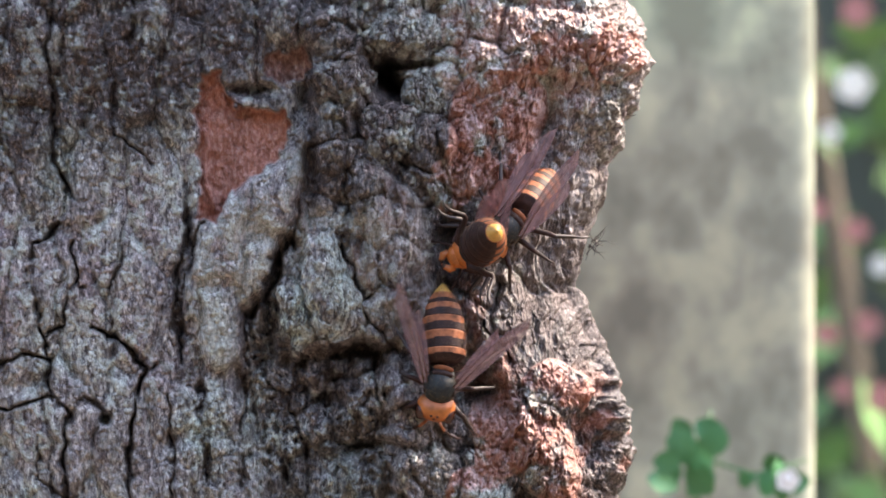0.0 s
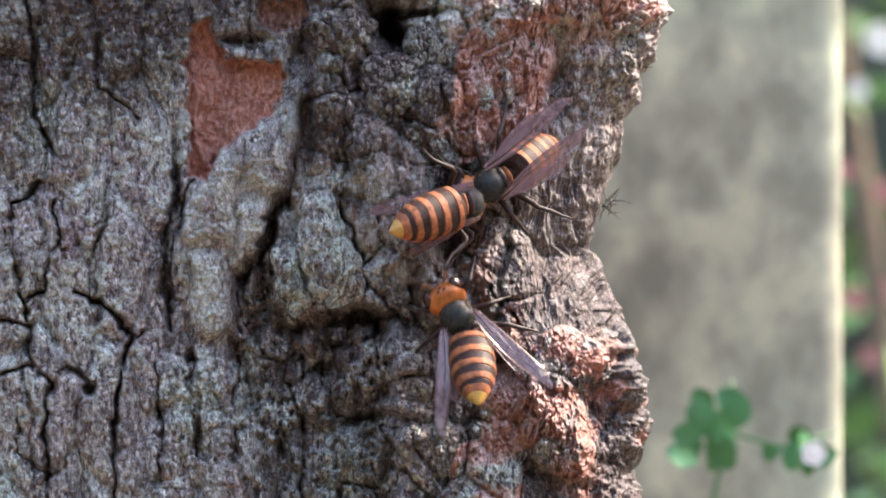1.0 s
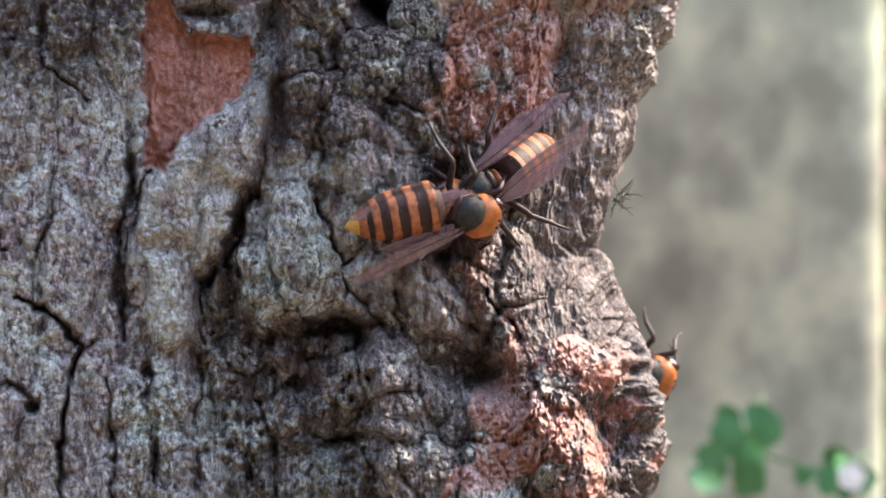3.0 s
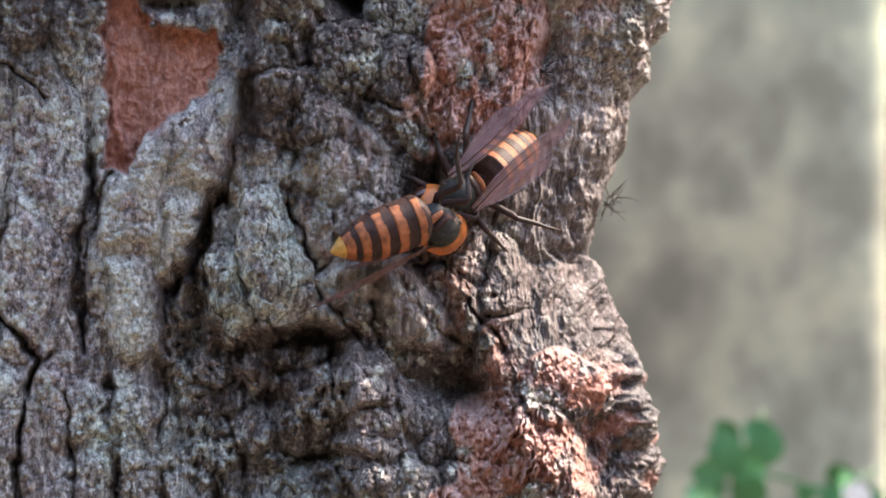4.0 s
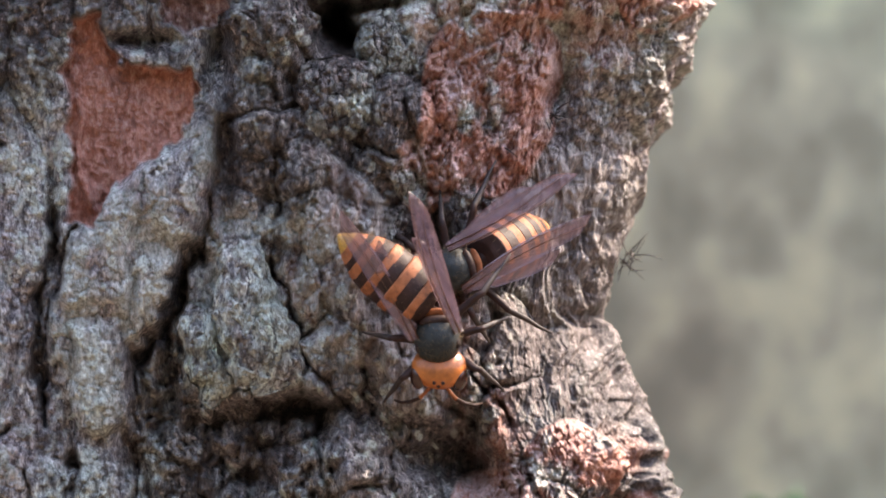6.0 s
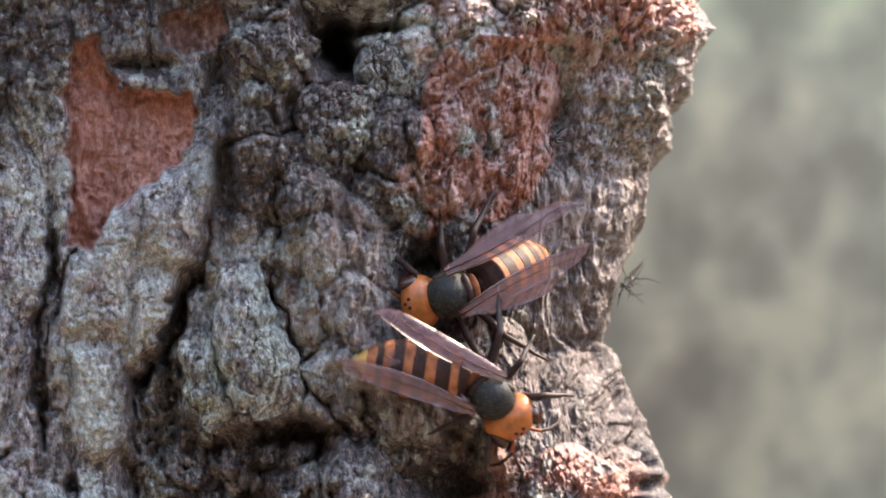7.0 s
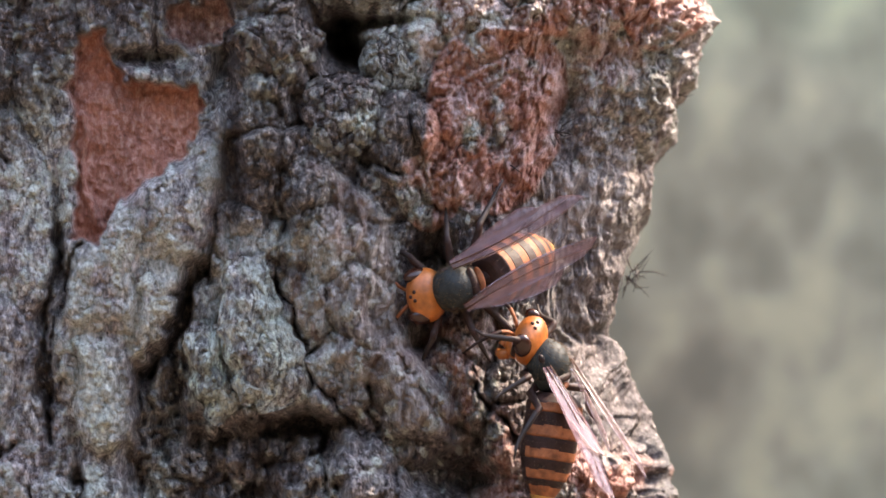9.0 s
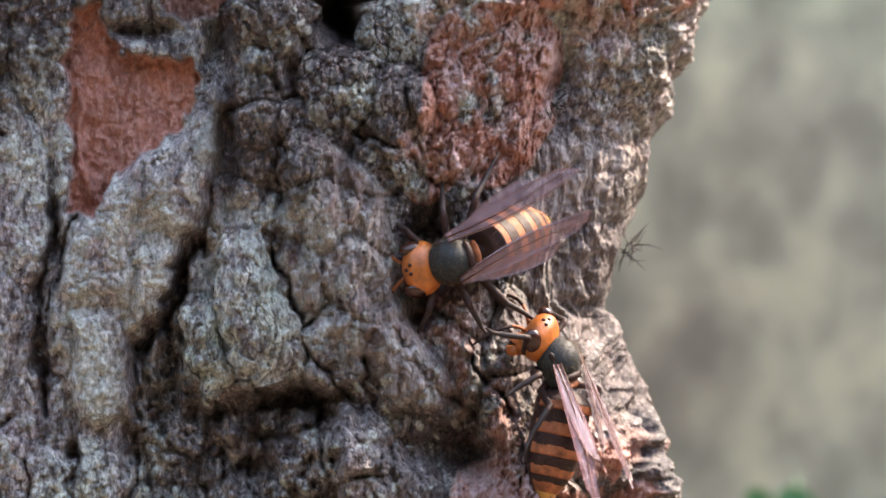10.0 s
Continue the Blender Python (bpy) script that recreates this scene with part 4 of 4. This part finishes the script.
def build_hornet(label, wing_angles, wing_lift, abdomen_pose, head_pose, feet=1.0):
    hornet = new("hornet")
    tagged(hornet, label, "hornet", group="hornets on the bark")
    # thorax
    bm = bmesh.new()
    ball(bm, (1.3, 0, 0.3), (5.0, 4.7, 4.4), seg=28, rings=18)
    ball(bm, (3.8, 0, -0.4), (2.6, 4.0, 3.3), seg=20)
    ball(bm, (-2.2, 0, -0.8), (3.0, 3.7, 3.2), seg=20)
    thorax = part("thorax", bm, BLACK, hornet, "black downy thorax")
    bm = bmesh.new()
    ball(bm, (-2.7, 0, 2.1), (1.1, 3.3, 1.3), (0, -25, 0))
    part("scutellum", bm, BROWN, thorax)
    part("down", down_bm(420, 33, lambda a, b: Vector((1.3 + 5.0 * math.cos(a) * math.cos(b), 4.7 * math.sin(a) * math.cos(b), 0.3 + 4.4 * math.sin(b))), 1.1), DOWN, thorax, "fine brown down")
    bm = bmesh.new()
    ball(bm, (-4.2, 0, 1.0), (0.8, 3.0, 1.3), (0, -45, 0))
    part("hind_plate", bm, ORANGE, thorax)
    for side in (-1, 1):
        bm = bmesh.new()
        ball(bm, (2.2, side * 3.9, 1.9), (1.3, 0.7, 0.7), (0, 0, side * 10), 10, 8)
        part("wing_cap", bm, BROWN, thorax)
    # abdomen
    length = 25.0
    bm = bmesh.new()
    lathe(bm, [(0.6, 0.7, 0), (-0.6, 0.9, 0)] + [(-length * s, girth(s) * 0.93, 0) for s in (0.05, 0.12, 0.25, 0.4, 0.55, 0.7, 0.85, 0.95)])
    abdomen = part("abdomen", bm, BROWN, hornet)
    abdomen.matrix_local = abdomen_pose
    part("down", down_bm(420, 35, lambda a, b: Vector((-length * (0.5 + a / 7), girth(0.5 + a / 7) * math.cos(2 * b), 0.88 * girth(0.5 + a / 7) * math.sin(2 * b))), 0.8), DOWN, abdomen, "fine brown down")
    marks = [0.03, 0.19, 0.40, 0.58, 0.745, 0.88, 1.0]
    for i in range(6):
        s0, s1 = marks[i], marks[i + 1]
        st = []
        for k in range(17):
            s = s0 + (s1 - s0) * k / 16
            lip = 1.0 + 0.035 * (k / 16) ** 2 - (0.05 if k == 16 else 0)
            st.append((-length * s, girth(s) * lip, 0))
        if i < 5:
            bm = bmesh.new()
            lathe(bm, st, split=(8, 8, 8, 8, 6)[i])
            part("tergite", bm, [BROWN, ORANGE], abdomen)
        else:
            bm = bmesh.new()
            lathe(bm, st)
            part("tail_tip", bm, YELLOW, abdomen, "yellow tail tip")
    # head
    bm = bmesh.new()
    ball(bm, (1.5, 0, 0.2), (3.5, 5.7, 4.9), (0, 20, 0), 28, 18)
    ball(bm, (3.2, 0, -2.6), (2.6, 3.4, 2.6), (0, 30, 0))
    head = part("head", bm, HEAD, hornet, "orange head")
    head.matrix_local = head_pose
    for side in (-1, 1):
        bm = bmesh.new()
        ball(bm, (2.7, side * 4.35, 2.0), (2.0, 1.5, 2.7), (side * 22, 30, side * 22))
        part("eye", bm, EYE_DARK, head, "dark brown compound eye")
        bm = bmesh.new()
        tube(bm, [(4.9, side * 1.0, 0.6), (6.6, side * 2.4, 1.8), (8.0, side * 3.7, 2.2), (9.6, side * 5.4, 1.4), (11.6, side * 7.4, -0.6), (13.0, side * 9.0, -3.2)], [0.42, 0.38, 0.42, 0.4, 0.36, 0.2], [0, 0, 1, 1, 1], 7)
        part("antenna", bm, [ORANGE, BROWN], head)
        bm = bmesh.new()
        tube(bm, [(4.2, side * 2.3, -3.8), (5.4, side * 2.2, -5.0), (6.0, side * 1.0, -5.9), (6.0, side * 0.1, -6.3)], [1.1, 1.2, 0.8, 0.3], [0, 0, 1], 8)
        part("mandible", bm, [HEAD, BROWN], head)
    bm = bmesh.new()
    for x, y in ((2.9, 0), (2.0, 0.9), (2.0, -0.9)):
        ball(bm, (x, y, 4.85), (0.45, 0.45, 0.35), seg=8, rings=6)
    part("ocelli", bm, BROWN, head)
    # wings
    for side in (-1, 1):
        for fore in (True, False):
            bm = wing_bm(31 if fore else 20, 4.6 if fore else 3.8, fore)
            bmesh.ops.transform(bm, matrix=Matrix.Diagonal((1, -side, 1, 1)) @ pose(0, 0, 0, 14, 0, 0), verts=bm.verts)
            wing = part("forewing" if fore else "hindwing", bm, WING, hornet, "translucent smoky brown wing")
            wing.matrix_local = wing_pose(side, fore, wing_angles[0 if side > 0 else 1], wing_lift)
            if fore:
                bm = veins_bm(31, 4.6)
                bmesh.ops.transform(bm, matrix=Matrix.Diagonal((1, -side, 1, 1)) @ pose(0, 0, 0, 14, 0, 0), verts=bm.verts)
                part("vein", bm, VEIN, wing)
    # legs
    for side in (-1, 1):
        for x, reach, back in ((5.0, 8.5, 6.0), (1.0, 11.0, -2.0), (-2.4, 12.5, -9.0)):
            bm = bmesh.new()
            r = reach * feet
            tube(bm, [(x, side * 2.6, -2.6), (x + 0.1 * back, side * 4.2, -3.6), (x + 0.5 * back, side * (3 + 0.5 * r), 0.4), (x + 0.55 * back, side * (3.4 + 0.55 * r), 0.1),
                      (x + 0.9 * back, side * (3 + 0.8 * r), -3.4), (x + 1.1 * back, side * (3 + 0.95 * r), -4.6), (x + 1.35 * back, side * (3 + 1.1 * r), -5.0)],
                 [1.0, 0.95, 0.75, 0.65, 0.55, 0.36, 0.2], [0, 0, 0, 1, 1, 1], 8)
            part("leg", bm, [BROWN, LEG], hornet)
    return hornet


SPOKES = np.array([(r * math.cos(a * 0.7), r * math.sin(a * 0.7)) for r in (12, 30, 48, 66, 84) for a in range(9)])


def standing(u, v):
    """The depth of the bark's high spots about the chart's place."""
    uu, vv = u + SPOKES[:, 0], v + SPOKES[:, 1]
    return float(np.percentile(depth_at(uu, vv) - bark_relief(uu, vv)[0] * 0.001, 12))


def flesh_pose(u, v, clear, heading, pitch=0.0, roll=0.0):
    """A pose at the chart's place, clear of the bark by so many millimetres: heading in degrees from the right, anticlockwise; pitch lifts the head off the bark; roll turns the back to its right."""
    y = standing(u, v) - clear * 0.001
    h = radians(heading)
    ahead, back = Vector((math.cos(h), 0, math.sin(h))), Vector((0, -1, 0))
    left = back.cross(ahead)
    m = Matrix((ahead, left, back)).transposed().to_4x4()
    return Matrix.Translation(on_chart(u, v, y)) @ m @ pose(0, 0, 0, roll, 0, 0) @ pose(0, 0, 0, 0, -pitch, 0)


def bend(x, z, down=0.0, turn=0.0):
    """A part's pose on the body: hinge at x, z, bent down and turned to the left."""
    return Matrix.Translation((x * MM, 0, z * MM)) @ pose(0, 0, 0, 0, down, turn)


def build_fly():
    fly = new("fly")
    tagged(fly, "small grey fly with pale clear wings", "fly")
    bm = bmesh.new()
    ball(bm, (0.8, 0, 0), (1.6, 1.2, 1.1), seg=14, rings=10)
    part("thorax", bm, GREY, fly)
    bm = bmesh.new()
    ball(bm, (-1.9, 0, -0.2), (2.0, 1.3, 1.0), (0, 8, 0), 14, 10)
    part("abdomen", bm, GREY, fly)
    bm = bmesh.new()
    ball(bm, (2.8, 0, -0.1), (0.8, 1.1, 0.9), seg=12, rings=8)
    part("head", bm, BROWN, fly)
    for side in (-1, 1):
        bm = wing_bm(6.4, 2.4)
        bmesh.ops.transform(bm, matrix=Matrix.Diagonal((1, -side, 1, 1)), verts=bm.verts)
        wing = part("wing", bm, CLEAR, fly)
        wing.matrix_local = Matrix.Translation(Vector((1.0, side * 0.9, 0.8)) * MM) @ pose(0, 0, 0, 0, 6, -side * 38)
        for x, back in ((1.6, 2.0), (0.8, -0.4), (0.0, -2.4)):
            bm = bmesh.new()
            tube(bm, [(x, side * 0.8, -0.6), (x + 0.4 * back, side * 2.0, 0.1), (x + 0.8 * back, side * 2.8, -1.6)], [0.22, 0.18, 0.1], seg=5)
            part("leg", bm, LEG, fly)
    return fly


fly = build_fly()
feeder = build_hornet("banded orange and brown hornet feeding at a hollow in bark", (-11, 13), 4, bend(-4.8, -0.2, -50, 10), bend(5.7, -0.4, 26, -8), 1.15)
crawler = build_hornet("banded orange and brown hornet crawling with wings along its back", (4, 4), 2, bend(-4.8, -0.2, -8), bend(5.6, -0.6, 36), 1.0)
rover = build_hornet("banded orange and brown hornet with half spread wings on bark", (26, 26), 3, bend(-4.5, -0.2, -6), bend(5.6, -0.6, 32), 1.05)


# seconds, place on the chart, clearance, heading, pitch, roll; then where abdomen, left and right wings point: degrees from the right, anticlockwise, and degrees towards the open
CRAWLER_ROWS = [
    (0.0, 839, 441, 13, 25, -100, 0, 40, 72, 60, 55, 70, 50),
    (0.3, 826, 457, 13, 22, -96, 0, 60, 74, 60, 55, 70, 50),
    (0.5, 819, 429, 10, 15, -80, 0, 196, 46, 189, 2, 203, 2),
    (1.0, 814, 433, 11, 10, -74, 0, 201, 35, 194, 2, 208, 2),
    (1.5, 804, 445, 13, -50, -48, 0, 194, 18, 187, 2, 201, 2),
    (2.0, 811, 459, 13, -48, -42, 0, 196, 6, 189, 2, 203, 2),
    (2.5, 820, 449, 14, -12, -24, 0, 193, 5, 186, 14, 203, 12),
    (4.0, 812, 465, 12, -50, -58, 0, 201, 18, 194, 2, 208, 2),
    (4.5, 814, 481, 12, -50, -58, 0, 203, 18, 196, 2, 210, 2),
    (5.0, 828, 460, 14, -48, -28, 0, 202, 4, 150, 42, 180, 6),
    (5.2, 827, 458, 15, -56, -16, 0, 198, 3, 148, 25, 158, 14),
    (5.5, 817, 466, 15, -66, -8, 0, 187, 2, 143, 9, 149, 9),
    (5.8, 813, 503, 15, -80, -2, 0, 160, 2, 122, 9, 135, 9),
    (6.0, 814, 528, 15, -84, -2, 0, 142, 2, 108, 9, 121, 9),
    (6.2, 788, 529, 15, -80, -2, 0, 140, 2, 108, 9, 121, 9),
    (7.3, 911, 590, 10, -42, -6, 0, 178, 3, 160, 12, 168, 12),
    (7.5, 922, 596, 10, -44, -6, 0, 180, 3, 160, 12, 168, 12),
    (8.0, 981, 580, 9, 0, -62, 0, 204, 15, 206, 14, 212, 10),
    (8.5, 1007, 590, 9, 5, -62, 0, 205, 15, 206, 14, 212, 10),
    (8.65, 982, 575, 9, 58, -30, 25, 228, 10, 230, 15, 260, 15),
    (8.8, 960, 560, 9, 98, -6, 45, 252, 4, 280, 12, 290, 15),
    (9.0, 947, 550, 9, 112, 0, 56, 262, 2, 296, 10, 303, 18),
    (9.5, 961, 564, 9, 112, 0, 56, 260, 2, 290, 10, 297, 18),
    (10.0, 965, 581, 9, 112, 0, 56, 258, 2, 286, 10, 292, 18),
]
ROVER_ROWS = [
    (0.0, 780, 678, 7, 259, 0, 0, 91, -16, 42, 12, 106, 10),
    (0.3, 740, 676, 7, 222, 0, 0, 50, 25, 32, 12, 50, 12),
    (0.5, 716, 658, 7, 184, 2, 0, 358, 42, 335, 14, 20, 12),
    (0.8, 760, 650, 7, 148, 2, 0, 322, 42, 295, 14, 345, 12),
    (1.0, 804, 628, 7, 121, 2, 0, 278, 42, 268, 14, 317, 12),
    (1.2, 776, 592, 7, 113, 2, 0, 280, 25, 266, 14, 316, 12),
    (1.5, 756, 552, 7, 114, 0, 0, 285, 6, 264, 12, 315, 10),
    (1.8, 789, 556, 7, 98, 0, 0, 268, 6, 240, 12, 295, 10),
    (2.0, 828, 575, 7, 78, 0, 0, 247, 6, 217, 12, 277, 10),
    (2.2, 895, 614, 9, 40, -4, 0, 215, 8, 190, 12, 240, 12),
    (2.5, 982, 662, 12, -22, -14, 0, 184, 4, 155, 12, 205, 10),
    (2.7, 994, 651, 11, -20, -12, 0, 174, 4, 155, 12, 200, 10),
    (3.0, 1080, 690, -25, -20, -40, 0, 165, 4, 155, 12, 195, 8),
    (3.3, 1090, 700, -120, -25, -80, 0, 160, 4, 155, 12, 180, 6),
    (3.7, 960, 700, -290, -25, -110, 0, 155, 4, 150, 8, 165, 4),
    (10.0, 960, 700, -290, -25, -110, 0, 155, 4, 150, 8, 165, 4),
]


def pointed(at, body, angle, out):
    """A part's pose on the body, hinged at the place at, so that it trails to the angle and out of the bark."""
    a, o = radians(angle), radians(out)
    d = body.to_3x3().inverted() @ Vector((math.cos(a) * math.cos(o), -math.sin(o), math.sin(a) * math.cos(o)))
    return Matrix.Translation(Vector(at) * MM) @ pose(0, 0, 0, 0, math.degrees(math.asin(max(-1, min(1, d.z)))), math.degrees(math.atan2(-d.y, -d.x)))


def walk_hornet(hornet, rows):
    bodies = [(row[0], flesh_pose(*row[1:7])) for row in rows]
    walk(hornet, bodies)
    for limb in hornet.children:
        kind = limb.name.split(".")[0]
        if kind == "abdomen":
            walk(limb, [(t, pointed((-4.8, 0, -0.2), body, row[7], row[8])) for (t, body), row in zip(bodies, rows)])
        elif kind in ("forewing", "hindwing"):
            side, fore = (1 if limb.location.y > 0 else -1), kind == "forewing"
            at = (0.4 if fore else -1.6, side * 3.7, 3.0 if fore else 2.4)
            pick = 9 if side > 0 else 11
            walk(limb, [(t, pointed(at, body, row[pick] + (0 if fore else side * 8), row[pick + 1])) for (t, body), row in zip(bodies, rows)])


def motions():
    walk(feeder, [(t, flesh_pose(*row)) for t, *row in (
        (0.0, 902, 400, 5, 224), (0.3, 898, 402, 5, 216), (0.5, 893, 403, 5, 207), (1.0, 862, 398, 5, 208), (1.5, 854, 408, 5, 207), (2.0, 848, 420, 5, 206), (2.5, 850, 418, 5, 206), (4.0, 848, 421, 5, 211),
        (4.5, 847, 422, 5, 211), (5.5, 843, 444, 5, 200), (6.0, 838, 446, 5, 198), (7.5, 836, 447, 5, 196), (10.0, 836, 447, 5, 196))])
    walk_hornet(crawler, CRAWLER_ROWS)
    walk_hornet(rover, ROVER_ROWS)
    walk(fly, [(t, flesh_pose(*row)) for t, *row in (
        (0.0, 1760, 600, 40, 190), (1.2, 1720, 640, 40, 190), (1.5, 970, 700, 6, 185), (1.6, 949, 705, 2, 180), (1.8, 946, 708, 2, 175), (1.9, 946, 715, 2, 172), (2.0, 956, 751, 6, 200), (2.1, 957, 809, 8, 230), (2.2, 965, 836, 10, 250),
        (2.4, 985, 990, 20, 260), (3.6, 640, 1010, 20, 200), (4.2, 590, 880, 8, 120), (4.3, 583, 807, 5, 110), (4.4, 570, 772, 2, 100), (4.6, 580, 765, 3, 60), (4.7, 607, 714, 4, 50), (4.8, 691, 702, 4, 40), (4.9, 705, 684, 3, 40), (5.0, 724, 686, 2, 38), (5.1, 723, 683, 2, 38), (5.2, 733, 673, 2, 36), (5.3, 737, 674, 2, 35),
        (5.4, 738, 676, 2, 10), (5.5, 806, 674, 8, 0), (5.6, 841, 688, 9, -40), (5.7, 834, 736, 9, -80), (5.9, 840, 900, 20, -90), (6.2, 850, 1040, 30, -90), (10.0, 850, 1060, 30, -90))])
    parts = {o.name.split(".")[0]: o for o in crawler.children}
    walk(parts["head"], [(t, bend(5.6, -0.6, down + 10, turn)) for t, down, turn in (
        (0.0, 25, 0), (5.0, 25, -10), (5.5, 30, -28), (6.0, 25, -8), (6.2, 25, 0), (7.5, 30, -12), (8.5, 25, 0), (8.8, 20, 22), (9.0, 20, 30), (10.0, 20, 24))])


motions()
